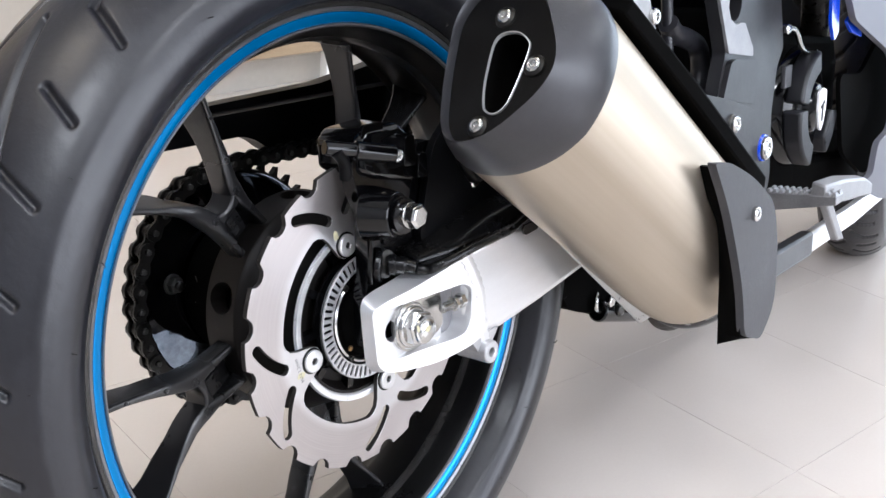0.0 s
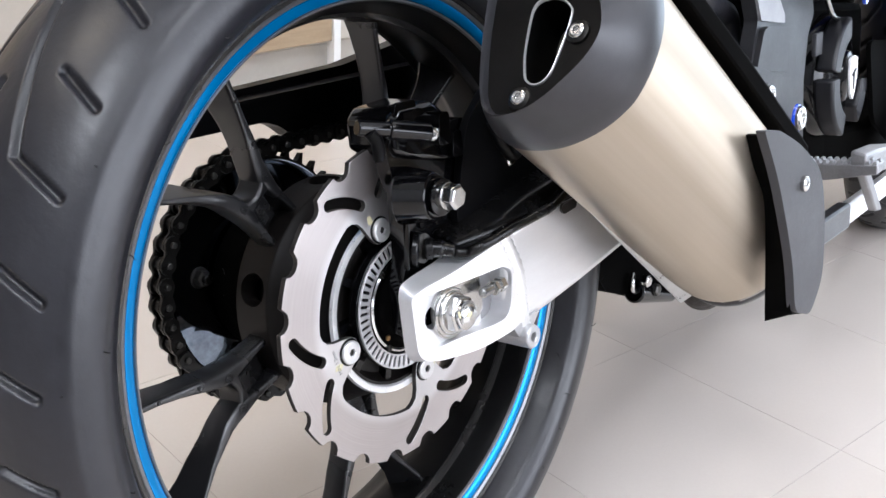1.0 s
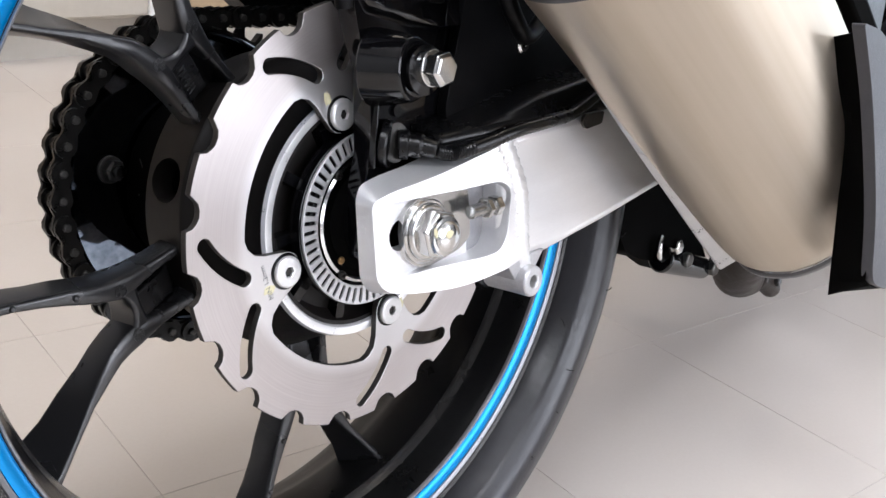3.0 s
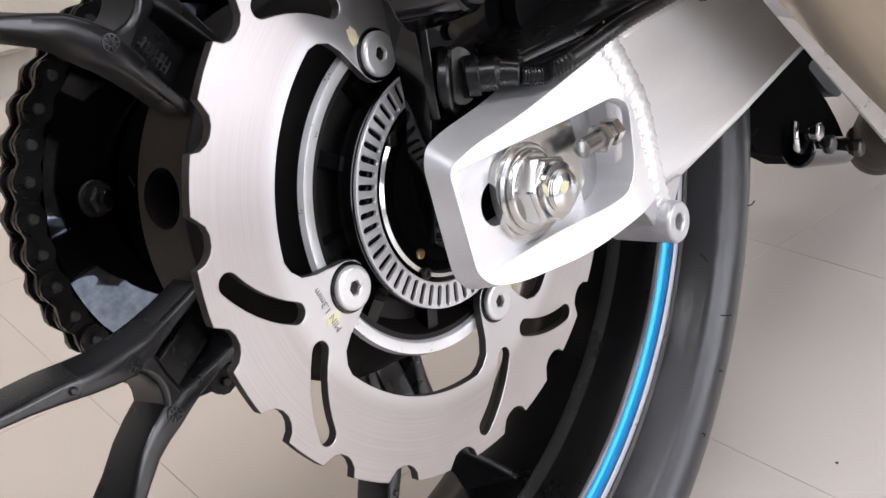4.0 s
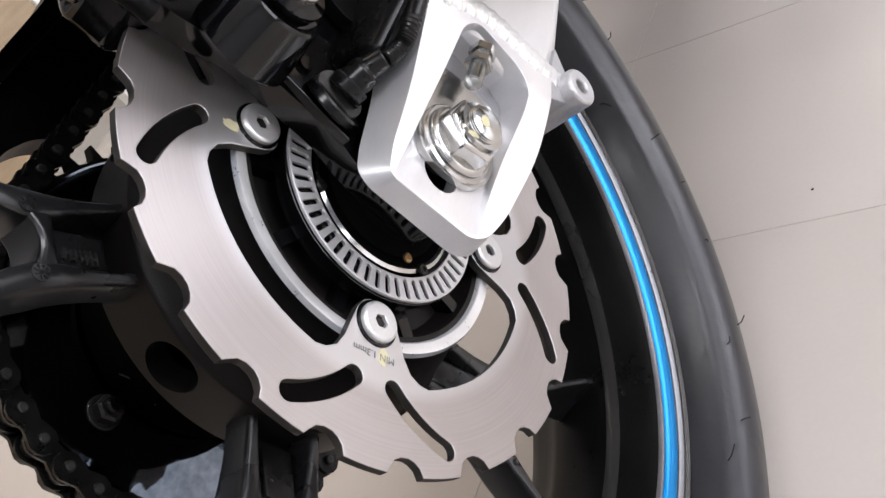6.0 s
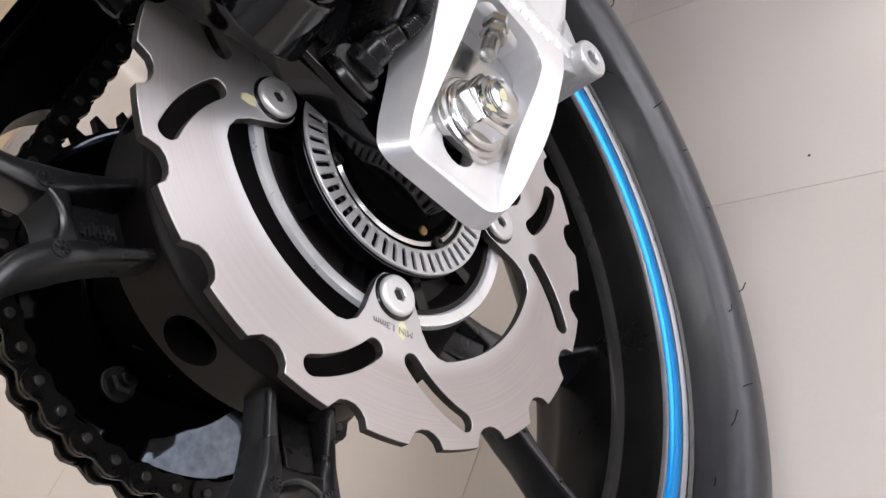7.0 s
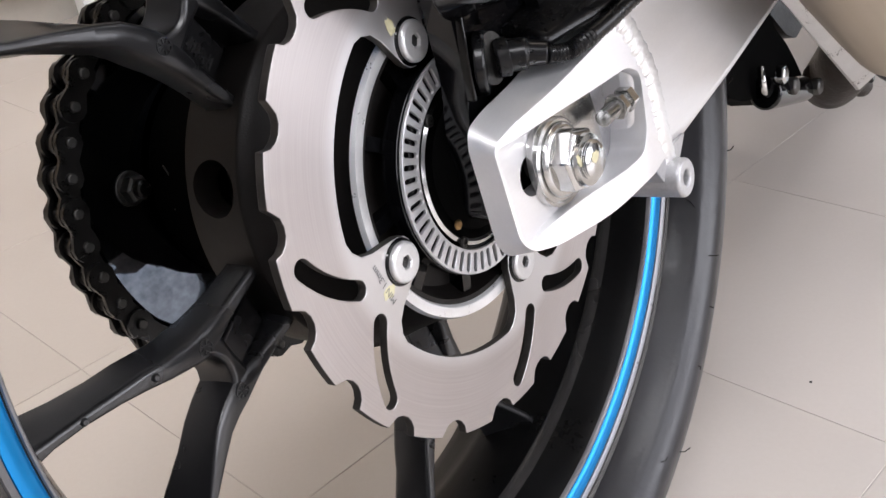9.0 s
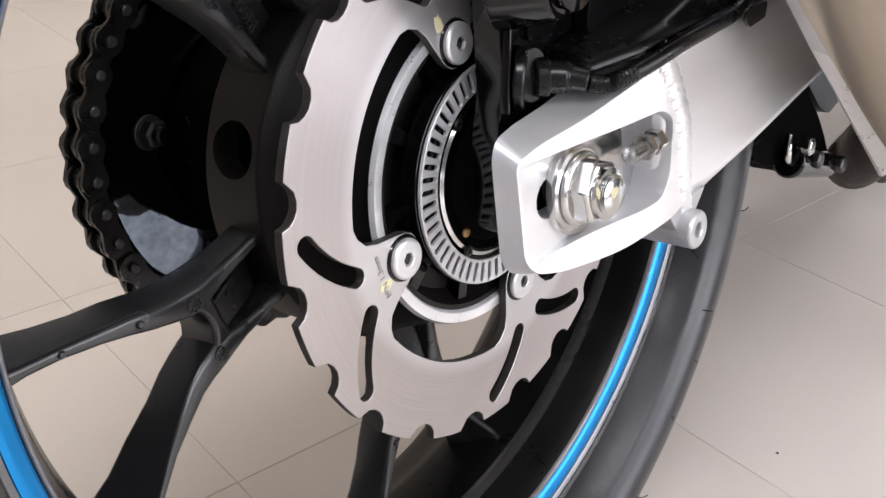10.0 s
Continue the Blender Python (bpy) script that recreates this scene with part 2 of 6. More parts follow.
def tile_material(name, base, joint=False):
    m = mat(name, base, 0.12)
    nt = m.node_tree
    N, L = nt.nodes, nt.links
    b = N["Principled BSDF"]
    geo = N.new("ShaderNodeNewGeometry")
    n1 = N.new("ShaderNodeTexNoise")
    n1.inputs["Scale"].default_value, n1.inputs["Detail"].default_value = 2.2, 5
    n2 = N.new("ShaderNodeTexNoise")
    n2.inputs["Scale"].default_value, n2.inputs["Detail"].default_value = 240, 2
    for n_ in (n1, n2):
        L.new(geo.outputs["Position"], n_.inputs["Vector"])
    inf = N.new("ShaderNodeObjectInfo")
    a1 = N.new("ShaderNodeMath")
    a1.operation = 'MULTIPLY_ADD'
    a1.inputs[1].default_value = 0.18
    L.new(inf.outputs["Random"], a1.inputs[0])
    a2 = N.new("ShaderNodeMath")
    a2.operation = 'MULTIPLY_ADD'
    a2.inputs[1].default_value = 0.22
    L.new(n2.outputs["Fac"], a2.inputs[0])
    L.new(n1.outputs["Fac"], a2.inputs[2])
    L.new(a2.outputs[0], a1.inputs[2])
    cr = N.new("ShaderNodeValToRGB")
    cr.color_ramp.elements[0].position, cr.color_ramp.elements[1].position = 0.4, 0.95
    cr.color_ramp.elements[0].color = (base[0] * 0.93, base[1] * 0.925, base[2] * 0.91, 1)
    cr.color_ramp.elements[1].color = (base[0] * 1.04, base[1] * 1.04, base[2] * 1.04, 1)
    L.new(a1.outputs[0], cr.inputs["Fac"])
    L.new(cr.outputs["Color"], b.inputs["Base Color"])
    mr = N.new("ShaderNodeMapRange")
    mr.inputs["From Min"].default_value, mr.inputs["From Max"].default_value = 0.35, 0.8
    mr.inputs["To Min"].default_value, mr.inputs["To Max"].default_value = 0.13, 0.24
    L.new(n1.outputs["Fac"], mr.inputs["Value"])
    L.new(mr.outputs["Result"], b.inputs["Roughness"])
    return m


tile_cream = tile_material("cream_vitrified_tile", (0.55, 0.503, 0.462))
grout = vary(mat("grout_grey", (0.36, 0.33, 0.30), 0.9), (0.33, 0.30, 0.275), (0.50, 0.46, 0.42), 5)
wall_paint = vary(mat("wall_grey_paint", (0.30, 0.30, 0.31), 0.7), (0.28, 0.28, 0.29), (0.33, 0.33, 0.34), 3, bump=0.1, bump_scale=90)
panel_cream = vary(mat("cream_laminate", (0.50, 0.46, 0.40), 0.35), (0.47, 0.43, 0.37), (0.53, 0.49, 0.43), 5, rough=(0.3, 0.4))
wood = vary(mat("oak_laminate", (0.38, 0.28, 0.17), 0.4), (0.31, 0.22, 0.13), (0.44, 0.33, 0.21), 6, stretch=(1, 1, 9), rough=(0.33, 0.48))
white_trim = vary(mat("white_trim", (0.82, 0.82, 0.80), 0.35), (0.80, 0.80, 0.78), (0.84, 0.84, 0.82), 8)
ceiling_white = vary(mat("ceiling_white", (0.74, 0.74, 0.74), 0.8), (0.72, 0.72, 0.72), (0.76, 0.76, 0.76), 5)
glass = bpy.data.materials.new("window_glass")
glass.use_nodes = True
gb = glass.node_tree.nodes["Principled BSDF"]
gb.inputs["Transmission Weight"].default_value, gb.inputs["Roughness"].default_value, gb.inputs["IOR"].default_value = 1.0, 0.0, 1.45


def glow(name, colour, strength):
    m = bpy.data.materials.new(name)
    m.use_nodes = True
    b = m.node_tree.nodes["Principled BSDF"]
    b.inputs["Base Color"].default_value = (*colour, 1)
    b.inputs["Emission Color"].default_value = (*colour, 1)
    b.inputs["Emission Strength"].default_value = strength
    return m


panel_glow = glow("panel_diffuser", (1.0, 0.985, 0.965), 4.5)
outside_glow = glow("glowing_sheet", (0.90, 0.95, 1.0), 1.6)

# ---- mesh helpers ----


def mesh_of(bm, name, material, smooth=None):
    bmesh.ops.recalc_face_normals(bm, faces=bm.faces)
    me = bpy.data.meshes.new(name)
    if smooth is not None:
        for f in bm.faces:
            f.smooth = True
        for e in bm.edges:
            if len(e.link_faces) == 2 and e.calc_face_angle(0) > radians(smooth):
                e.smooth = False
    bm.to_mesh(me)
    bm.free()
    me.materials.append(material)
    return me


def part(name, bm, material, parent, label="", smooth=35, bevel=0.0, segs=2):
    ob = new(name, mesh_of(bm, name, material, smooth))
    ob.parent = parent
    if label:
        tagged(ob, label)
    if bevel:
        mod = ob.modifiers.new("soft_edge", 'BEVEL')
        mod.width, mod.segments, mod.limit_method, mod.angle_limit = bevel, segs, 'ANGLE', radians(32)
        mod.harden_normals = False
    return ob


def again(ob, m, parent=None):
    """Another object on the same mesh, at the local pose m."""
    o = ob.copy()
    scene.collection.objects.link(o)
    o.parent = parent or ob.parent
    o.matrix_local = m
    return o


def lathe(profile, n=96, closed=False, arc=(0.0, 360.0)):
    """Revolves (radius, y) pairs about the y axis."""
    bm = bmesh.new()
    whole = abs(arc[1] - arc[0]) >= 360
    rings = []
    steps = n if whole else n + 1
    for i in range(steps):
        a = radians(arc[0] + (arc[1] - arc[0]) * i / n)
        rings.append([bm.verts.new((r * math.cos(a), y, r * math.sin(a))) for r, y in profile])
    k = len(profile)
    for i in range(n):
        p, q = rings[i], rings[(i + 1) % steps]
        for j in range(k if closed else k - 1):
            bm.faces.new((p[j], p[(j + 1) % k], q[(j + 1) % k], q[j]))
    bmesh.ops.remove_doubles(bm, verts=bm.verts, dist=1e-6)
    return bm


def plate(outer, y0, y1, holes=()):
    """A flat plate in the xz plane from y0 to y1, with holes through it."""
    bm = bmesh.new()
    ends = {}
    for y in (y0, y1):
        edges = []
        loops = []
        for pts in (outer, *holes):
            vs = [bm.verts.new((x, y, z)) for x, z in pts]
            loops.append(vs)
            edges += [bm.edges.new((vs[i], vs[(i + 1) % len(vs)])) for i in range(len(vs))]
        bmesh.ops.triangle_fill(bm, edges=edges, use_beauty=True, use_dissolve=False)
        ends[y] = loops
    for a, b in zip(ends[y0], ends[y1]):
        for i in range(len(a)):
            j = (i + 1) % len(a)
            bm.faces.new((a[i], a[j], b[j], b[i]))
    return bm


def box(x0, x1, y0, y1, z0, z1):
    bm = bmesh.new()
    v = [bm.verts.new((x, y, z)) for x in (x0, x1) for y in (y0, y1) for z in (z0, z1)]
    for f in ((0, 1, 3, 2), (4, 6, 7, 5), (0, 4, 5, 1), (2, 3, 7, 6), (0, 2, 6, 4), (1, 5, 7, 3)):
        bm.faces.new([v[i] for i in f])
    return bm


def add_mesh(bm, other, m=None):
    """Joins another bmesh into bm, moved by m."""
    me = bpy.data.meshes.new("joined")
    other.to_mesh(me)
    other.free()
    if m is not None:
        me.transform(m)
    bm.from_mesh(me)
    bpy.data.meshes.remove(me)
    return bm


def tube(points, radius, n=12, caps=True):
    """A round bar along points; radius is a number or one for each point."""
    bm = bmesh.new()
    P = [Vector(p) for p in points]
    rad = radius if isinstance(radius, (list, tuple)) else [radius] * len(P)
    up = None
    rings = []
    for i, p in enumerate(P):
        d = (P[min(i + 1, len(P) - 1)] - P[max(i - 1, 0)]).normalized()
        if up is None:
            up = d.orthogonal().normalized()
        up = (up - d * up.dot(d)).normalized()
        side = d.cross(up)
        rings.append([bm.verts.new(p + (up * math.cos(a) + side * math.sin(a)) * rad[i])
                      for a in (2 * math.pi * k / n for k in range(n))])
    for a, b in zip(rings, rings[1:]):
        for k in range(n):
            bm.faces.new((a[k], a[(k + 1) % n], b[(k + 1) % n], b[k]))
    if caps:
        bm.faces.new(rings[0])
        bm.faces.new(rings[-1])
    return bm


def curve_points(ctrl, steps=8):
    """A smooth line through the control points."""
    P = [Vector(c) for c in ctrl]
    out = []
    for i in range(len(P) - 1):
        p0, p1, p2, p3 = P[max(i - 1, 0)], P[i], P[i + 1], P[min(i + 2, len(P) - 1)]
        for s in range(steps):
            t = s / steps
            out.append(0.5 * ((2 * p1) + (p2 - p0) * t + (2 * p0 - 5 * p1 + 4 * p2 - p3) * t * t
                              + (3 * p1 - p0 - 3 * p2 + p3) * t ** 3))
    out.append(P[-1])
    return out


def prism(n, r, h, chamfer=0.0, socket=0.0, depth=0.0):
    """A head of n sides along -y from y = 0 to -h, with a chamfered top and perhaps a hexagonal socket."""
    bm = bmesh.new()

    def ring(rad, y, k=n, turn=0.0):
        return [bm.verts.new((rad * math.cos(2 * math.pi * i / k + turn), y, rad * math.sin(2 * math.pi * i / k + turn))) for i in range(k)]
    rings = [ring(r, 0.0), ring(r, -h + chamfer)]
    if chamfer:
        rings.append(ring(r - chamfer * 1.2, -h))
    for a, b in zip(rings, rings[1:]):
        for i in range(n):
            bm.faces.new((a[i], a[(i + 1) % n], b[(i + 1) % n], b[i]))
    bm.faces.new(rings[0])
    if socket and n % 6 == 0:
        hexa = []
        m = n // 6
        for i in range(n):
            a0 = i // m
            f = (i % m) / m
            p, q = 2 * math.pi * a0 / 6, 2 * math.pi * (a0 + 1) / 6
            hexa.append((socket * ((1 - f) * math.cos(p) + f * math.cos(q)), socket * ((1 - f) * math.sin(p) + f * math.sin(q))))
        h1 = [bm.verts.new((x, -h, z)) for x, z in hexa]
        h2 = [bm.verts.new((x, -h + depth, z)) for x, z in hexa]
        for a, b in ((rings[-1], h1), (h1, h2)):
            for i in range(n):
                bm.faces.new((a[i], a[(i + 1) % n], b[(i + 1) % n], b[i]))
        bm.faces.new(h2)
    else:
        bm.faces.new(rings[-1])
    return bm


def polar(r, deg):
    return (r * math.cos(radians(deg)), r * math.sin(radians(deg)))


def round_poly(pts, r, n=5):
    """Rounds the corners of a polygon; r is a number or one for each corner."""
    out = []
    k = len(pts)
    for i in range(k):
        p0, p, p1 = Vector(pts[i - 1]), Vector(pts[i]), Vector(pts[(i + 1) % k])
        rr = r[i] if isinstance(r, (list, tuple)) else r
        a, b = (p0 - p), (p1 - p)
        la, lb = a.length, b.length
        d = min(rr, la * 0.48, lb * 0.48)
        if d < 1e-5:
            out.append((p.x, p.y))
            continue
        s, e = p + a / la * d, p + b / lb * d
        for j in range(n + 1):
            t = j / n
            q = s * (1 - t) ** 2 + p * 2 * t * (1 - t) + e * t * t
            out.append((q.x, q.y))
    return out


def slot_loop(p, q, w, bow=0.0, n=6):
    """A curved slot with round ends from p to q, w wide, bowed sideways."""
    p, q = Vector(p), Vector(q)
    d = (q - p).normalized()
    s = Vector((-d.y, d.x))
    mid = [p.lerp(q, i / n) + s * (bow * 4 * (i / n) * (1 - i / n)) for i in range(n + 1)]
    left, right = [], []
    for i, m_ in enumerate(mid):
        t = (mid[min(i + 1, n)] - mid[max(i - 1, 0)]).normalized()
        c = Vector((-t.y, t.x))
        left.append(m_ + c * w / 2)
        right.append(m_ - c * w / 2)
    t1 = (mid[-1] - mid[-2]).normalized()
    t0 = (mid[0] - mid[1]).normalized()
    c1, c0 = Vector((-t1.y, t1.x)), Vector((-t0.y, t0.x))
    end1 = [mid[-1] + (c1 * math.cos(a) + t1 * math.sin(a)) * w / 2 for a in (math.pi * k / 9 for k in range(1, 9))]
    end0 = [mid[0] + (c0 * math.cos(a) + t0 * math.sin(a)) * w / 2 for a in (math.pi * k / 9 for k in range(1, 9))]
    return [(v.x, v.y) for v in left + end1 + right[::-1] + end0]


def spin(deg):
    """A turn about the axle, counted from ahead to up."""
    return pose(0, 0, 0, 0, -deg, 0)

# ---- the motorcycle ----
LEAN = 8.673
bike = new("motorcycle")
bike.matrix_world = pose(0, 0, 0.3032, -LEAN, 0, 0)
tagged(bike, "black sport motorcycle with blue rim tape leaning on its side stand", "motorcycle")

# rear tyre: a round crown with cut grooves


def tyre_mesh(radius, half, bead_r, bead_y, turns, period, segs, depth, mirror_shift=0.5):
    rc = radius - 0.048 * radius / 0.306
    up = radius - rc
    low = (rc - bead_r) / math.cos(radians(40))
    phi = np.radians(np.concatenate([np.linspace(-140, -62, 22), np.linspace(-61, 61, 150), np.linspace(62, 140, 22)]))
    a = np.abs(phi)
    sgn = np.sign(phi)
    R = np.where(a <= np.pi / 2, rc + up * np.cos(a), rc + low * np.cos(a))
    Y = np.where(a <= np.pi / 2, half * np.sin(a), bead_y + (half - bead_y) * np.cos((a - np.pi / 2) * 1.8)) * sgn
    # small moulded ridges on the sidewall
    deg = np.degrees(a)
    swell = 0.0007 * np.exp(-((deg - 70) / 2.2) ** 2) + 0.0006 * np.exp(-((deg - 118) / 2.5) ** 2)
    th = np.linspace(0, 360, turns, endpoint=False)
    TH, PH = np.meshgrid(th, np.degrees(phi), indexing="ij")
    cut = np.zeros_like(TH)
    for side in (-1, 1):
        for (t0, p0), (t1, p1), width in segs:
            base = TH + (period * mirror_shift if side > 0 else 0.0)
            u = (base - t0 + period / 2) % period - period / 2
            dx = u * radius * math.pi / 180
            ph_ = PH * (1 if side < 0 else -1)
            dy = (ph_ - p0) * 0.066 * math.pi / 180
            ex, ey = (t1 - t0) * radius * math.pi / 180, (p1 - p0) * 0.066 * math.pi / 180
            ll = ex * ex + ey * ey
            for shift in (0, -1, 1):
                ddx = dx + shift * period * radius * math.pi / 180
                s = np.clip((ddx * ex + dy * ey) / ll, 0, 1)
                dist = np.hypot(ddx - s * ex, dy - s * ey)
                cut = np.maximum(cut, np.clip((width + 0.0006 - dist) / 0.0024, 0, 1))
    nrm_r, nrm_y = np.cos(phi), np.sin(phi)
    off = swell[None, :] - depth * cut
    RR = R[None, :] + off * nrm_r[None, :]
    YY = Y[None, :] + off * nrm_y[None, :]
    c, s = np.cos(np.radians(TH)), np.sin(np.radians(TH))
    V = np.stack([RR * c, YY, RR * s], -1).reshape(-1, 3)
    k = len(phi)
    i, j = np.meshgrid(np.arange(turns), np.arange(k - 1), indexing="ij")
    i2 = (i + 1) % turns
    F = np.stack([i * k + j, i2 * k + j, i2 * k + j + 1, i * k + j + 1], -1).reshape(-1, 4)
    me = bpy.data.meshes.new("tyre")
    me.from_pydata(V.tolist(), [], F.tolist())
    me.polygons.foreach_set("use_smooth", np.ones(len(F), bool))
    me.materials.append(rubber)
    return me


PERIOD = 360 / 17
GROOVES = [((151.0, -53), (147.8, -25), 0.0030), ((147.8, -25), (129.6, -2), 0.0028), ((162.0, -54), (159.2, -31), 0.0030)]
rear_tyre = new("rear_tyre", tyre_mesh(0.306, 0.076, 0.2345, 0.0515, 1300, PERIOD, GROOVES, 0.0045))
rear_tyre.parent = bike
tagged(rear_tyre, "black rubber rear tyre with slanted tread grooves")

# the little rubber hairs that moulding leaves on the new tyre
hairs = bmesh.new()
rnd = random.Random(4)
for k in range(46):
    a = k * 360 / 46 + rnd.uniform(-3, 3)
    deg = rnd.choice((-128, -117, -104, -92, -80, -66))
    ph = radians(deg)
    if abs(deg) <= 90:
        r_, y_ = 0.258 + 0.048 * math.cos(ph), 0.076 * math.sin(ph)
    else:
        r_, y_ = 0.258 + 0.031 * math.cos(ph), -(0.0515 + 0.0245 * math.cos((abs(ph) - math.pi / 2) * 1.8))
    base = Vector((r_, y_, 0))
    out = Vector((math.cos(ph), math.sin(ph), 0))
    side = Vector((rnd.uniform(-0.5, 0.5), rnd.uniform(-0.6, 0.2), rnd.uniform(-1, 1)))
    ln = rnd.uniform(0.003, 0.007)
    add_mesh(hairs, tube([base, base + out * ln * 0.5 + side * ln * 0.2, base + out * ln * 0.7 + side * ln], 0.00035, 5), spin(a))
tagged(part("moulding_hair", hairs, groove_rubber, rear_tyre), "fine rubber moulding hairs", kind="stuff")
# rim: barrel, flanges, blue tape
HALF_RIM = [(0.2340, -0.0496), (0.2332, -0.0512), (0.2276, -0.0490), (0.2268, -0.0484), (0.2165, -0.0460), (0.2156, -0.0448), (0.2128, -0.0375), (0.2095, -0.0290),
            (0.2070, -0.0222), (0.2056, -0.0200), (0.2044, -0.0160), (0.2034, -0.0080)]
RIM = HALF_RIM + [(r, -y) for r, y in HALF_RIM[::-1]] + [(0.2330, 0.0455), (0.2240, 0.0380), (0.2140, 0.0200), (0.2140, -0.0200), (0.2240, -0.0380), (0.2330, -0.0455)]
rim = part("rear_rim", lathe(RIM, 220, closed=True), rim_black, bike, "black cast alloy rim with forked spokes", smooth=40)
# grey and glossier rings put the rim's highlight lines into the colour
part("rim_lip", lathe([(0.2297, -0.0502), (0.2293, -0.0508), (0.2280, -0.0504), (0.2266, -0.0496), (0.2262, -0.0484)], 220), rim_edge, rim, "grey highlight line on the rim edge")
part("rim_flange", lathe([(0.2344, -0.0490), (0.2342, -0.0512), (0.2330, -0.0520), (0.2302, -0.0512), (0.2296, -0.0500)], 220), bead_bright, rim, "gloss black outer flange")
for sg in (1, -1):
    part("rim_tape", lathe([(0.2262, -0.0482 * sg), (0.2259, -0.0490 * sg), (0.2240, -0.0489 * sg), (0.2218, -0.0484 * sg), (0.2200, -0.0477 * sg), (0.2186, -0.0468 * sg), (0.2178, -0.0458 * sg), (0.2174, -0.0448 * sg)], 220), tape_blue, rim, "bright blue rim tape")
part("rim_step", lathe([(0.2078, -0.0250), (0.2066, -0.0227), (0.2052, -0.0202), (0.2046, -0.0184)], 220), bead_bright, rim, "glossier highlight line on the rim well's edge")
part("rim_bevel", lathe([(0.2177, -0.0463), (0.2173, -0.0469), (0.2163, -0.0467), (0.2157, -0.0459), (0.2153, -0.0447)], 220), rim_edge, rim, "grey highlight line beside the tape")

# forked spokes


def loft(sections):
    """Skins a row of quadrilateral or polygonal sections."""
    bm = bmesh.new()
    rings = [[bm.verts.new(p) for p in s] for s in sections]
    k = len(rings[0])
    for a, b in zip(rings, rings[1:]):
        for i in range(k):
            bm.faces.new((a[i], a[(i + 1) % k], b[(i + 1) % k], b[i]))
    bm.faces.new(rings[0])
    bm.faces.new(rings[-1])
    return bm


def spoke_bar(side):
    """One leg of a forked spoke: a ridge beside the pocket, then an arm to the rim; the trailing arm bows wider."""
    rows = []
    # along, across, half width of the face, face depth, back depth, flare of the inner and the outer wall
    root = [(0.078, 0.0154, 0.0024, -0.0075, 0.010, 0.001, 0.0), (0.088, 0.0150, 0.0025, -0.0078, 0.010, 0.001, 0.0), (0.100, 0.0146, 0.0029, -0.0082, 0.010, 0.001, 0.0),
            (0.110, 0.0141, 0.0037, -0.0088, 0.011, 0.0008, 0.0), (0.118, 0.0139, 0.0050, -0.0094, 0.011, 0.0005, 0.0), (0.126, 0.0146, 0.0058, -0.0098, 0.012, 0.0004, 0.0)]
    if side > 0:
        arm = [(0.134, 0.0162, 0.0052, -0.0100, 0.012, 0.0, 0.0004), (0.142, 0.0190, 0.0046, -0.0101, 0.012, 0.0, 0.0006), (0.152, 0.0255, 0.0036, -0.0101, 0.012, 0.0015, 0.0008),
               (0.164, 0.0340, 0.0023, -0.0101, 0.013, 0.0050, 0.001), (0.177, 0.0450, 0.0017, -0.0104, 0.014, 0.0085, 0.001), (0.190, 0.0555, 0.0018, -0.0112, 0.016, 0.0130, 0.002), (0.2035, 0.0640, 0.0030, -0.0125, 0.019, 0.0190, 0.005)]
    else:
        arm = [(0.134, 0.0172, 0.0048, -0.0100, 0.012, 0.0, 0.0002), (0.142, 0.0208, 0.0044, -0.0101, 0.012, 0.0, 0.0004), (0.152, 0.0258, 0.0038, -0.0101, 0.012, 0.001, 0.0006),
               (0.164, 0.0308, 0.0027, -0.0101, 0.012, 0.003, 0.001), (0.178, 0.0366, 0.0022, -0.0104, 0.013, 0.006, 0.0016), (0.191, 0.0412, 0.0022, -0.0112, 0.015, 0.010, 0.003), (0.2035, 0.0450, 0.0035, -0.0125, 0.018, 0.014, 0.006)]
    line = root + arm
    for i, (x, lat, w, y0, yb, inner_f, outer_f) in enumerate(line):
        nx, nl = line[min(i + 1, len(line) - 1)][:2]
        px0, pl0 = line[max(i - 1, 0)][:2]
        d = Vector((nx - px0, nl - pl0)).normalized()
        n_ = Vector((-d.y, d.x))
        # narrow raised face to the front, upright walls that widen only towards the rim
        o, q = w + 0.0008 + outer_f, w + 0.0008 + inner_f
        sec = [(-w * 0.92, y0 + 0.0008), (-w * 0.6, y0), (w * 0.6, y0), (w * 0.92, y0 + 0.0008), (w + 0.0006, y0 + 0.003),
               (o, yb - 0.002), (o - 0.0015, yb), (-q + 0.0015, yb), (-q, yb - 0.002), (-w - 0.0004, y0 + 0.003)]
        rows.append([(x + n_.x * s, y, (lat + n_.y * s) * side) for s, y in sec])
    return loft(rows)


spoke_body = bmesh.new()
for sd in (1, -1):
    add_mesh(spoke_body, spoke_bar(sd))
# the web between the legs: a row of sections across, hollowed in an arch towards the rim
web = []
for i in range(9):
    z = -0.0150 + 0.0300 * i / 8
    k = abs(z) / 0.0150
    front, arch = 0.1165 - 0.0010 * k, 0.1225 + 0.0085 * k * k
    web.append([(front, -0.0076, z), (front + 0.0018, -0.0090, z), (arch - 0.0020, -0.0094, z), (arch, -0.0080, z), (arch + 0.003, 0.0100, z), (front, 0.0100, z)])
add_mesh(spoke_body, loft(web))
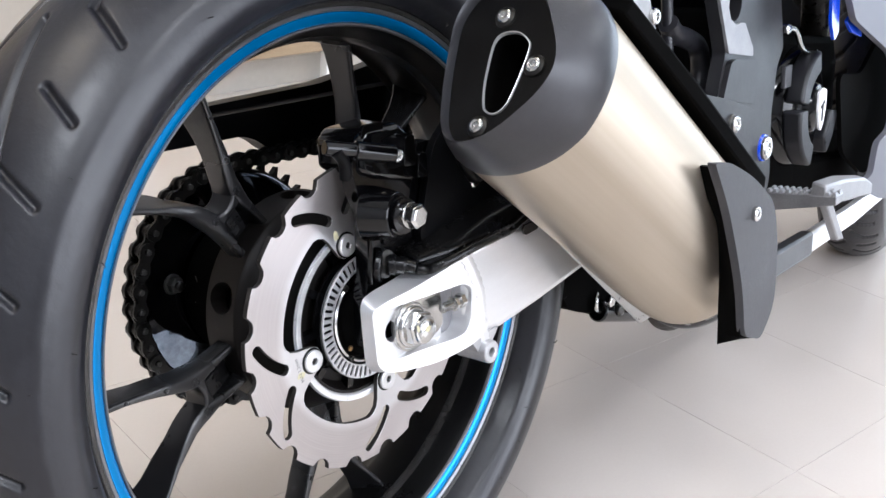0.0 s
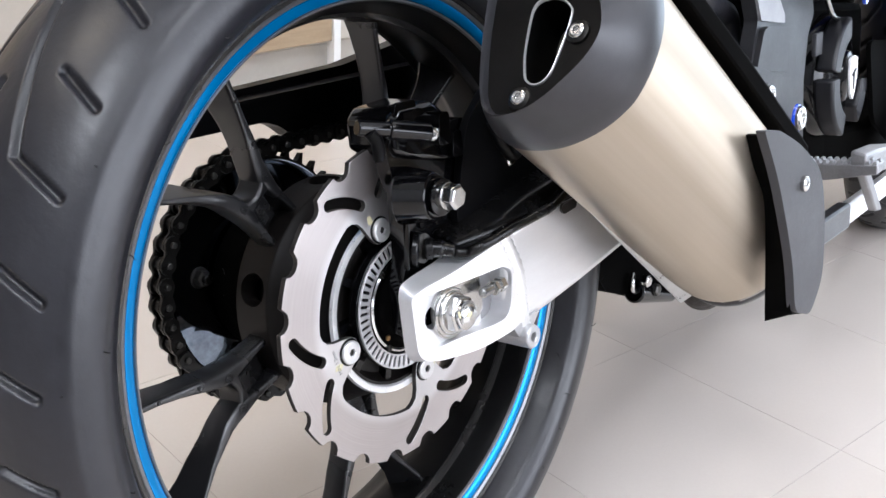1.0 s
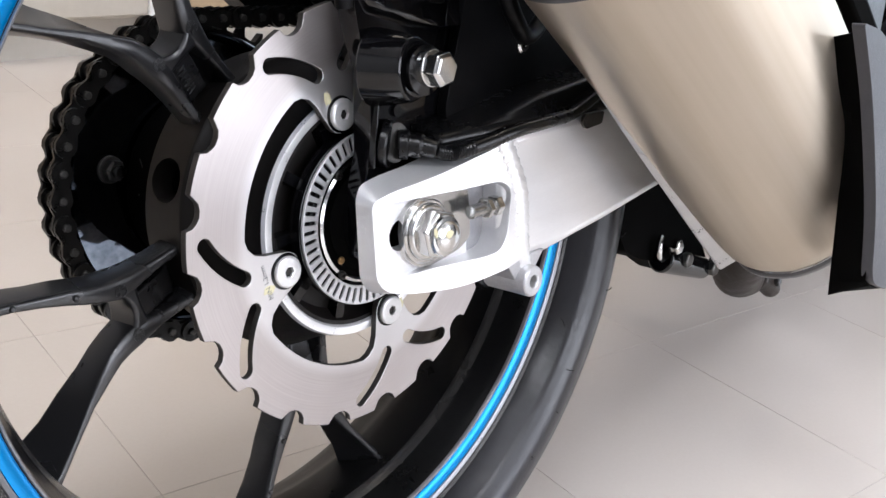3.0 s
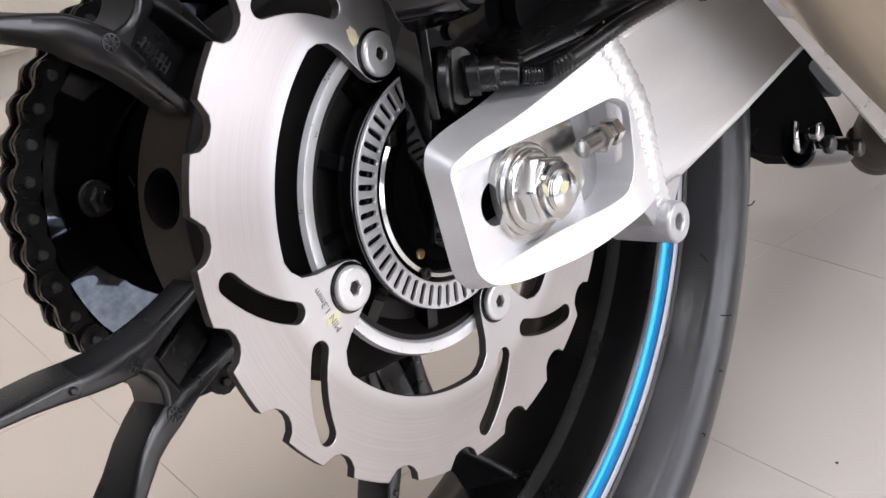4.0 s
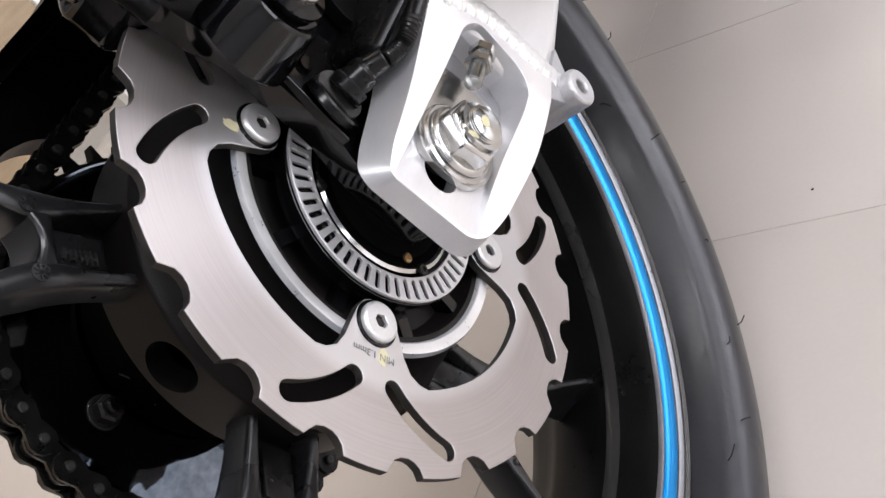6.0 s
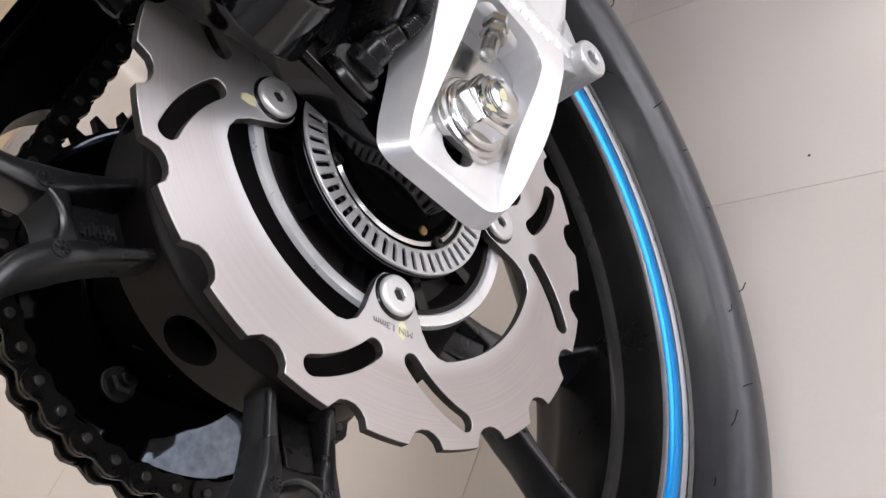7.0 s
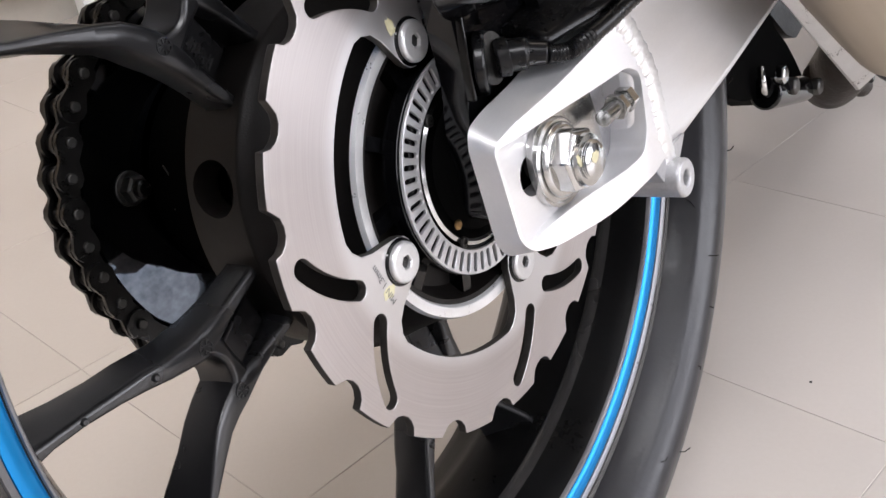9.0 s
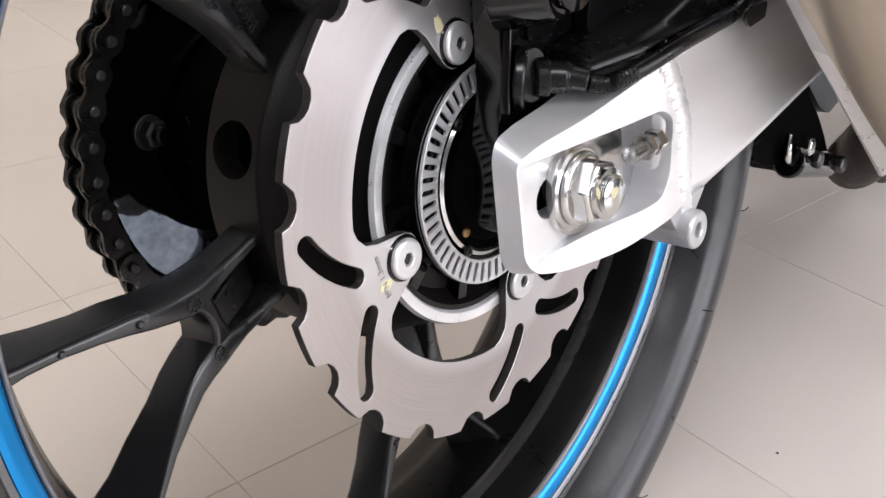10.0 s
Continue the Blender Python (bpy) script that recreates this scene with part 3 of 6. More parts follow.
# the sloping floor of the pocket
add_mesh(spoke_body, loft([[(0.080, 0.0085, -0.015), (0.080, 0.0085, 0.015), (0.080, 0.0098, 0.015), (0.080, 0.0098, -0.015)],
                           [(0.094, 0.0070, -0.014), (0.094, 0.0070, 0.014), (0.094, 0.0098, 0.014), (0.094, 0.0098, -0.014)],
                           [(0.118, 0.0030, -0.013), (0.118, 0.0030, 0.013), (0.118, 0.0098, 0.013), (0.118, 0.0098, -0.013)]]))
SPOKES = [130.0, 197.6, 271.0, 344.0, 57.5]
first_spoke = part("spoke", spoke_body, cast_black, rim, smooth=30, bevel=0.0012)
first_spoke.matrix_local = spin(SPOKES[0])
pad = loft([[(0.0905, 0.0040, -0.0062), (0.0905, 0.0040, 0.0098), (0.0905, 0.0090, 0.0102), (0.0905, 0.0090, -0.0066)],
            [(0.0920, 0.0008, -0.0058), (0.0920, 0.0008, 0.0096), (0.0920, 0.0090, 0.0102), (0.0920, 0.0090, -0.0066)],
            [(0.1172, -0.0062, -0.0058), (0.1172, -0.0062, 0.0096), (0.1172, 0.0060, 0.0102), (0.1172, 0.0060, -0.0066)]])
part("cast_pad", pad, cast_black, first_spoke, bevel=0.0012)
pip_mesh = mesh_of(lathe([(0.0, -0.0114), (0.0010, -0.0114), (0.0016, -0.0108), (0.0018, -0.009)], 14), "casting_pip", cast_black, 40)
for x, lat in ((0.1485, -0.0242), (0.1783, -0.0367)):
    pp = new("casting_pip", pip_mesh)
    pp.parent = first_spoke
    pp.matrix_local = Matrix.Translation((x, 0, lat))
star = lathe([(0.0030, -0.0098), (0.0030, -0.0106), (0.0036, -0.0106), (0.0036, -0.0098)], 20, closed=True)
for q in range(4):
    add_mesh(star, box(-0.0030, 0.0030, -0.0106, -0.0095, -0.0004, 0.0004), spin(q * 45))
star_mesh = mesh_of(star, "casting_stamp", cast_black, 30)
for sd in (1, -1):
    pp = new("casting_stamp", star_mesh)
    pp.parent = first_spoke
    pp.matrix_local = Matrix.Translation((0.1252, 0.0003, 0.0138 * sd))
for a in SPOKES[1:]:
    made = copy_thing(first_spoke, spin(a))
    made.parent = rim
    made.matrix_local = spin(a)

# cast characters too worn to read, as raised bars, on one spoke
rnd = random.Random(11)
LETTER_Z = 0.0045
marks = bmesh.new()
for k in range(7):
    x = 0.0975 + k * 0.0026
    y = 0.0002 - (x - 0.0965) / 0.0207 * 0.0064
    h = rnd.uniform(0.0026, 0.0032)
    add_mesh(marks, box(x - 0.0005, x + 0.0003, y - 0.0016, y + 0.001, LETTER_Z - h, LETTER_Z + h))
    q = LETTER_Z + rnd.uniform(-0.8, 0.8) * h
    add_mesh(marks, box(x, x + 0.0016, y - 0.0017, y + 0.001, q - 0.0005, q + 0.0005))
    if k % 2:
        add_mesh(marks, box(x + 0.0010, x + 0.0017, y - 0.0016, y + 0.001, LETTER_Z - h, LETTER_Z + h * 0.4))
part("cast_lettering", marks, cast_black, first_spoke)

# hub: drum with lightening holes, neck towards the disc


def hub_mesh():
    prof = [(0.024, -0.0500), (0.0560, -0.0470), (0.0595, -0.0520), (0.0612, -0.0575), (0.0665, -0.0578), (0.0690, -0.0520), (0.0760, -0.0360), (0.0838, -0.0185),
            (0.0862, -0.0135)] + [(0.0872, -0.0125 + 0.00122 * i) for i in range(27)] + [(0.0850, 0.0205), (0.0700, 0.0220), (0.0560, 0.0320), (0.0540, 0.0500), (0.0240, 0.0520)]
    bm = lathe(prof, 420)
    gone = []
    hole_r, hole_y = 0.0122, 0.0030

    def off_hole(co):
        ang = math.degrees(math.atan2(co.z, co.x))
        h = round((ang - 163.5) / 72)
        return radians(ang - 163.5 - 72 * h) * 0.0872, co.y - hole_y, 163.5 + 72 * h
    for f in bm.faces:
        c = f.calc_center_median()
        if math.hypot(c.x, c.z) > 0.0865 and -0.0130 < c.y < 0.0200:
            u, w, _ = off_hole(c)
            if math.hypot(u, w) < hole_r:
                gone.append(f)
    bmesh.ops.delete(bm, geom=gone, context='FACES')
    rim_edges = [e for e in bm.edges if len(e.link_faces) == 1 and min(v.co.xz.length for v in e.verts) > 0.0865]
    for v in {v for e in rim_edges for v in e.verts}:
        u, w, a0 = off_hole(v.co)
        k = hole_r / math.hypot(u, w)
        ang = radians(a0) + u * k / 0.0872
        v.co = Vector((0.0872 * math.cos(ang), hole_y + w * k, 0.0872 * math.sin(ang)))
    res = bmesh.ops.extrude_edge_only(bm, edges=rim_edges)
    for v in res["geom"]:
        if isinstance(v, bmesh.types.BMVert):
            k = (v.co.xz.length - 0.013) / v.co.xz.length
            v.co.x *= k
            v.co.z *= k
    return bm


hub = part("hub", hub_mesh(), hub_black, rim, "black cast hub drum with round holes", smooth=45)
part("machined_ring", lathe([(0.0630, -0.0568), (0.0644, -0.0592), (0.0650, -0.0595), (0.0690, -0.0595), (0.0700, -0.0572)], 120), weld_bright, rim, "bright machined hub ring")
# black sheet behind recess and holes, painting the shade inside the hub
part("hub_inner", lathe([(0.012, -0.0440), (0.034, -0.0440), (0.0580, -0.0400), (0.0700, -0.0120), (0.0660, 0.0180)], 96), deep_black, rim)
ribs = bmesh.new()
for k in range(10):
    add_mesh(ribs, box(0.040, 0.0612, -0.0545, -0.040, -0.0030, 0.0030), spin(k * 36 + 5))
part("hub_ribs", ribs, gloss_black, rim)

# brake disc with waved edge
DISC_Y0, DISC_Y1, RIVET = -0.0640, -0.0598, -139.5
BOLT_ANGLES = [16.5 + 90 * k for k in range(4)]
outer = []
for k in range(20):
    c = 150.6 + 18 * k
    outer += [polar(0.1206, c - 14.0 + 2.4 * i) for i in range(5)]
    outer += [polar(0.1180, c - 3.6), polar(0.1152, c - 2.6), polar(0.1138, c - 1.0), polar(0.1137, c + 0.8), polar(0.1148, c + 2.2), polar(0.1170, c + 3.4)]
inner = []
for b_ in BOLT_ANGLES:
    inner += [polar(0.0662, b_ - 10.6), polar(0.0585, b_ - 9.2), polar(0.0545, b_ - 7.0), polar(0.0527, b_ - 3.5), polar(0.0525, b_),
              polar(0.0527, b_ + 3.5), polar(0.0545, b_ + 7.0), polar(0.0585, b_ + 9.2), polar(0.0662, b_ + 10.6), polar(0.0740, b_ + 11.6),
              polar(0.0800, b_ + 13.2), polar(0.0838, b_ + 16.0)]
    inner += [polar(0.0856, b_ + 19 + (52 * i / 14)) for i in range(15)]
    inner += [polar(0.0838, b_ + 74.0), polar(0.0800, b_ + 76.8), polar(0.0740, b_ + 78.4)]
slots = []
for b_ in BOLT_ANGLES:
    for sg in (-1, 1):
        slots.append(slot_loop(polar(0.0880, b_ + sg * 6.2), polar(0.1100, b_ + sg * 19.8), 0.0080, bow=-sg * 0.0022))
disc_bm = plate(outer, DISC_Y0, DISC_Y1, [inner] + slots)
disc_bm.normal_update()
# edge and slot walls take a darker steel than the faces
for f in disc_bm.faces:
    f.material_index = 0 if abs(f.normal.y) > 0.5 else 1
brake_disc = part("brake_disc", disc_bm, disc_steel, bike, "ground steel brake disc with a waved edge and curved slots", smooth=30, bevel=0.0004)
brake_disc.data.materials.append(edge_steel)

ring_holes = []
for k in range(54):
    a = k * 360 / 54
    p, q = polar(0.0412, a), polar(0.0474, a)
    ring_holes.append(slot_loop(p, q, 0.0024, n=1))
ring = part("abs_ring", plate([polar(0.0497, a * 3) for a in range(120)], -0.0668, -0.0650, [[polar(0.0388, a * 4) for a in range(90)]] + ring_holes),
            tab_steel, brake_disc, "slotted steel sensor ring", bevel=0.0003)
part("abs_carrier", lathe([(0.0300, -0.0600), (0.0380, -0.0645), (0.0490, -0.0645), (0.0500, -0.0640), (0.0502, -0.0620), (0.0490, -0.0560)], 96), gloss_black, brake_disc)
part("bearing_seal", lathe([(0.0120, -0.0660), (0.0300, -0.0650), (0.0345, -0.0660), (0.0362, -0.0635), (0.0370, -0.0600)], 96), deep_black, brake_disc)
part("bearing_rim", lathe([(0.0335, -0.0655), (0.0352, -0.0668), (0.0368, -0.0660)], 96), zinc, brake_disc, "bright bearing edge")
rivet = part("ring_rivet", prism(18, 0.0022, 0.0014, 0.0006), brass, brake_disc, "small brass rivet")
rivet.matrix_local = spin(RIVET) @ Matrix.Translation((0.0303, -0.0668, 0))
for a in (40, 130, 232, 310):
    s_ = part("ring_screw", prism(18, 0.0026, 0.0015, 0.0005, 0.0012, 0.0008), carbon_steel, brake_disc)
    s_.matrix_local = spin(a) @ Matrix.Translation((0.0362, -0.0665, 0))

# button bolts with a hexagonal socket
bolt_bm = prism(36, 0.0086, 0.0030, 0.0008, 0.0030, 0.0022)
# dark hexagonal insert that paints the shade inside a socket
socket_mesh = mesh_of(prism(6, 0.0029, 0.0003), "bolt_socket", carbon_steel)
disc_bolt = part("disc_bolt", bolt_bm, machined, brake_disc, "round button bolt with a hexagonal socket", bevel=0.0004)
for k, a in enumerate(BOLT_ANGLES):
    m_ = spin(a) @ Matrix.Translation((0.0624, -0.0642, 0)) @ spin(17 * k)
    if k == 0:
        disc_bolt.matrix_local = m_
        made = disc_bolt
    else:
        made = again(disc_bolt, m_)
    so = new("bolt_socket", socket_mesh)
    so.parent = made
    so.matrix_local = Matrix.Translation((0, -0.0010, 0))
washer = part("bolt_washer", lathe([(0.0084, -0.0649), (0.0096, -0.0648), (0.0100, -0.0640)], 40), gloss_black, brake_disc)
washer.matrix_local = Matrix.Translation((*[polar(0.0624, BOLT_ANGLES[0])[0]], 0, polar(0.0624, BOLT_ANGLES[0])[1]))
for a in BOLT_ANGLES[1:]:
    again(washer, Matrix.Translation((polar(0.0624, a)[0], 0, polar(0.0624, a)[1])))


def blot(cx, cz, rx, rz, y, seed, turn=0.0):
    rr = random.Random(seed)
    pts = []
    for i in range(18):
        a = 2 * math.pi * i / 18
        k = 1 + rr.uniform(-0.22, 0.22)
        x, z = rx * k * math.cos(a), rz * k * math.sin(a)
        t = radians(turn)
        pts.append((cx + x * math.cos(t) - z * math.sin(t), cz + x * math.sin(t) + z * math.cos(t)))
    return plate(pts, y - 0.00012, y)


for b_, dr, da, seed in ((106.5, 0.0115, 5.0, 1), (196.5, 0.0130, 3.0, 2), (286.5, 0.002, 9.0, 3)):
    cx, cz = polar(0.0624 + dr, b_ + da)
    part("paint_mark", blot(cx, cz, 0.0036, 0.0024, DISC_Y0, seed, b_), yellow_ink, brake_disc, "smudged yellow inspection mark")


def writing(text, size, m, parent, material, label=""):
    cu = bpy.data.curves.new("writing", 'FONT')
    cu.body, cu.size, cu.extrude, cu.align_x, cu.align_y = text, size, 0.00004, 'CENTER', 'CENTER'
    cu.materials.append(material)
    ob = new("engraved_writing", cu)
    ob.parent = parent
    ob.matrix_local = m
    if label:
        tagged(ob, label)
    return ob


tx, tz = polar(0.0758, 196.0)
writing("MIN 1.3mm", 0.0042, Matrix.Translation((tx, DISC_Y0 - 0.0002, tz)) @ spin(16.5) @ pose(0, 0, 0, 0, -90, 0) @ pose(0, 0, 0, 90, 0, 0), brake_disc, dark_ink, "etched minimum thickness")
# ---- sprocket and chain ----
CH_Y, CH_R, TEETH = 0.0880, 0.1018, 40
teeth = []
for k in range(TEETH):
    a = k * 360 / TEETH
    teeth += [polar(0.0968, a - 2.6), polar(0.0962, a), polar(0.0968, a + 2.6), polar(0.1000, a + 3.3), polar(0.1048, a + 4.1), polar(0.1048, a + 4.9), polar(0.1000, a + 5.7)]
sprocket = part("rear_sprocket", plate(teeth, 0.0848, 0.0910, [[polar(0.0935, a * 4) for a in range(90)]]), carbon_steel, bike, "dark steel chain sprocket with forty teeth", bevel=0.0005)
part("sprocket_dish", lathe([(0.0950, 0.0852), (0.0942, 0.0843), (0.0932, 0.0846), (0.0929, 0.0914), (0.0920, 0.0922), (0.0705, 0.0866), (0.0580, 0.0833), (0.0300, 0.0833)], 160), sprocket_black, sprocket, "polished dark chrome sprocket face")
part("sprocket_carrier", lathe([(0.0240, 0.0520), (0.0560, 0.0520), (0.0600, 0.0600), (0.0600, 0.0800), (0.0240, 0.0820)], 96), deep_black, sprocket)
for k in range(5):
    m_ = spin(166.3 + 72 * k) @ Matrix.Translation((0.0692, 0.0848, 0))
    boss = part("nut_boss", tube([(0, 0.018, 0), (0, 0.0, 0)], [0.0105, 0.0088], 24), deep_black, sprocket)
    boss.matrix_local = m_
    nut = part("sprocket_nut", prism(6, 0.0068, 0.0085, 0.0012), pin_steel, sprocket)
    nut.matrix_local = m_ @ spin(13 * k)
    stud = part("sprocket_stud", prism(16, 0.0040, 0.0125, 0.0008), carbon_steel, sprocket)
    stud.matrix_local = m_
    fl = part("nut_flange", prism(24, 0.0085, 0.0018, 0.0004), pin_steel, sprocket)
    fl.matrix_local = m_
part("locking_wire", tube(curve_points([(-0.058, 0.066, 0.024), (-0.056, 0.066, 0.012), (-0.060, 0.067, 0.002)]), 0.0004, 6), pin_steel, sprocket)

PITCH = 0.015875


def link_outline(w0, w1):
    """Figure-of-eight side plate, pins at x = 0 and one pitch."""
    h = PITCH / 2
    pts = []
    for i in range(9):
        a = radians(60 + 240 * i / 8)
        pts.append((w0 * math.cos(a), w0 * math.sin(a)))
    pts.append((h, -w1))
    for i in range(9):
        a = radians(-120 + 240 * i / 8)
        pts.append((PITCH + w0 * math.cos(a), w0 * math.sin(a)))
    pts.append((h, w1))
    return pts


def link_mesh(outer_link):
    bm = bmesh.new()
    ys = (0.0078, 0.0056) if outer_link else (0.0054, 0.0034)
    for sg in (-1, 1):
        add_mesh(bm, plate(link_outline(0.0070 if outer_link else 0.0073, 0.0047), sg * ys[0], sg * ys[1]))
    for x in (0.0, PITCH):
        add_mesh(bm, tube([(x, -0.0092 if outer_link else -0.0034, 0), (x, 0.0092 if outer_link else 0.0034, 0)], 0.0026 if outer_link else 0.0050, 12))
    return bm


def pin_mesh():
    return prism(14, 0.0025, 0.0012, 0.0005)


def add_pins(link):
    for x in (0.0, PITCH):
        pn = new("link_pin", pin_data)
        pn.parent = link
        pn.matrix_local = Matrix.Translation((x, -0.0090, 0))


# the chain's line: over the top run, round the sprocket, back along the lower run
FRONT = Vector((0.60, -0.020))
line = []
step = math.degrees(2 * math.asin(PITCH / 2 / CH_R))
a_top, n_wrap = 88.5, 21
for k in range(26, 0, -1):
    d = Vector((math.cos(radians(a_top - 90)), math.sin(radians(a_top - 90))))
    p = Vector(polar(CH_R, a_top)) + d * PITCH * k
    line.append(p)
for k in range(n_wrap + 1):
    line.append(Vector(polar(CH_R, a_top + step * k)))
a_end = a_top + step * n_wrap
d = Vector((math.cos(radians(a_end + 90)), math.sin(radians(a_end + 90))))
for k in range(1, 30):
    sag = 0.012 * math.sin(math.pi * min(k / 30, 1))
    line.append(Vector(polar(CH_R, a_end)) + d * PITCH * k + Vector((0, -sag)))
kinds = {}
for i in range(len(line) - 1):
    p, q = line[i], line[i + 1]
    m_ = Matrix.Translation((p.x, CH_Y, p.y)) @ spin(math.degrees(math.atan2(q.y - p.y, q.x - p.x)))
    odd = i % 2
    if odd not in kinds:
        kinds[odd] = part("chain_link", link_mesh(bool(odd)), carbon_steel, bike, "oily dark steel chain link", smooth=40)
        kinds[odd].matrix_local = m_
        if odd:
            pin_data = mesh_of(pin_mesh(), "link_pin", pin_steel, 35)
            add_pins(kinds[odd])
    else:
        o = again(kinds[odd], m_)
        if odd:
            add_pins(o)

# chain guard and the left arm of the swingarm
part("chain_guard", plate(round_poly([(-0.060, 0.119), (-0.060, 0.147), (0.132, 0.152), (0.300, 0.175), (0.420, 0.175), (0.420, 0.090), (0.300, 0.088), (0.200, 0.092), (0.066, 0.099), (0.050, 0.112), (0.034, 0.118)], 0.006), 0.104, 0.122),
     matt_black, bike, "black plastic chain guard", bevel=0.002)
part("guard_lip", box(-0.055, 0.42, 0.082, 0.104, 0.1400, 0.1430), matt_black, bike)
left_arm = part("swingarm_left", loft([[(0.056, 0.106, -0.0300), (0.056, 0.130, -0.0300), (0.056, 0.130, 0.0470), (0.056, 0.106, 0.0470)],
                                       [(0.200, 0.104, -0.0330), (0.200, 0.134, -0.0330), (0.200, 0.134, 0.0500), (0.200, 0.104, 0.0500)],
                                       [(0.52, 0.090, -0.0380), (0.52, 0.130, -0.0380), (0.52, 0.130, 0.060), (0.52, 0.090, 0.060)]]), alu_paint, bike, "silver swingarm leg", bevel=0.006)
part("axle_plate", plate(round_poly([(-0.0680, -0.0420), (-0.0680, 0.0100), (-0.0560, 0.0200), (0.0480, 0.0420), (0.0800, 0.0440), (0.0800, -0.0300), (0.0200, -0.0400), (-0.0300, -0.0520)], 0.006), 0.1060, 0.1220), alu_paint, left_arm, "machined axle plate", bevel=0.0015)

# ---- swingarm, right side ----
swing = part("swingarm", loft([[(x, yi, zl), (x, yo, zl), (x, yo, zh), (x, yi, zh)] for x, yi, yo, zl, zh in (
    (0.056, -0.0930, -0.1195, -0.0310, 0.0470), (0.100, -0.0915, -0.1195, -0.0325, 0.0500), (0.160, -0.0890, -0.1195, -0.0260, 0.0510), (0.220, -0.0865, -0.1195, -0.0175, 0.0520), (0.300, -0.0800, -0.1180, -0.0080, 0.0540), (0.540, -0.0610, -0.1130, 0.0000, 0.0620))]),
             alu_paint, bike, "silver aluminium swingarm with a welded axle plate", bevel=0.0075, segs=4)
part("arm_cover", loft([[(x, -0.0860, zl), (x, yo, zl), (x, yo, zl + 0.005), (x, yo + 0.0064, zl + h), (x, -0.0860, zl + h + 0.004)] for x, yo, zl, h in (
    (0.012, -0.1080, 0.0430, 0.007), (0.036, -0.1165, 0.0455, 0.008), (0.060, -0.1214, 0.0474, 0.010), (0.090, -0.1214, 0.0478, 0.016), (0.150, -0.1214, 0.0482, 0.022), (0.220, -0.1214, 0.0492, 0.030), (0.330, -0.1214, 0.0520, 0.032))]), satin_black, swing, "black plastic cover along the arm's top", bevel=0.0025, segs=3)
part("cover_clip", plate(round_poly([(0.126, 0.0440), (0.130, 0.0400), (0.148, 0.0415), (0.150, 0.0490), (0.128, 0.0490)], 0.002), -0.1236, -0.1216), pin_steel, swing, "dull steel clip", bevel=0.0005)
# the axle plate is a wedge: its face runs out from the pad at the rear end to the arm's outer side
PAD_Y, BACK_Y = -0.1050, -0.0940
FRONT = [(-0.0372, 0.0185), (-0.0345, 0.0218), (-0.0242, 0.0252), (0.0025, 0.0292), (0.0520, 0.0412), (0.0640, 0.0425), (0.0760, -0.0280), (0.0545, -0.0325), (0.0231, -0.0362), (-0.0145, -0.0322), (-0.0281, -0.0280), (-0.0345, -0.0210)]
BEHIND = [(-0.0378, 0.0215), (-0.0348, 0.0285), (-0.0242, 0.0312), (0.0025, 0.0340), (0.0520, 0.0450), (0.0640, 0.0440), (0.0760, -0.0290), (0.0545, -0.0345), (0.0231, -0.0388), (-0.0145, -0.0352), (-0.0290, -0.0306), (-0.0356, -0.0225)]
OPENING = [(-0.0352, 0.0195), (-0.0200, 0.0193), (0.0030, 0.0197), (0.0230, 0.0198), (0.0505, 0.0206), (0.0590, 0.0150), (0.0565, -0.0100), (0.0515, -0.0200), (0.0388, -0.0215), (0.0051, -0.0205), (-0.0190, -0.0218), (-0.0290, -0.0250), (-0.0328, -0.0205)]
SOFT = [0.003, 0.005, 0.02, 0.02, 0.01, 0.004, 0.004, 0.012, 0.02, 0.02, 0.004, 0.006]
SOFT_IN = [0.0005, 0.02, 0.02, 0.02, 0.004, 0.005, 0.01, 0.005, 0.008, 0.02, 0.01, 0.0005, 0.004]
front_line, behind_line = round_poly(FRONT, SOFT), round_poly(BEHIND, SOFT)
moved = {(round(p[0], 6), round(p[1], 6)): q for p, q in zip(front_line, behind_line)}
axle_plate = plate(front_line, PAD_Y, BACK_Y, [round_poly(OPENING, SOFT_IN)])
for v in axle_plate.verts:
    if v.co.y > PAD_Y + 0.001:
        q = moved.get((round(v.co.x, 6), round(v.co.z, 6)))
        if q:
            v.co.x, v.co.z = q
    else:
        v.co.y = max(PAD_Y - 0.0004 - 0.172 * max(v.co.x + 0.0355, 0.0), -0.1212)
part("axle_plate", axle_plate, alu_paint, swing, "machined axle plate with a tapering rim", bevel=0.0006, segs=2)
part("axle_pad", plate(round_poly([(-0.0362, 0.0190), (-0.0340, 0.0225), (0.0360, 0.0260), (0.0375, 0.0240), (0.0390, -0.0230), (0.0370, -0.0250), (-0.0270, -0.0275), (-0.0335, -0.0205)], 0.002), PAD_Y, -0.0955, [slot_loop((-0.0160, 0.0004), (0.0100, 0.0004), 0.0172)]), alu_paint, swing, "flat pad with the axle slot", bevel=0.0006)
# pocket floor in a darker grey: the recess's shade put into the colour
part("pocket_floor", plate(round_poly([(0.034, 0.026), (0.068, 0.030), (0.066, -0.026), (0.034, -0.026)], 0.003), -0.1030, -0.0950), alu_dark, swing)
# black plate behind the opening stands in for the slot's dark depth
part("axle_slot", plate(slot_loop((-0.0160, 0.0004), (0.0100, 0.0004), 0.0200), -0.0968, -0.0960), deep_black, swing)
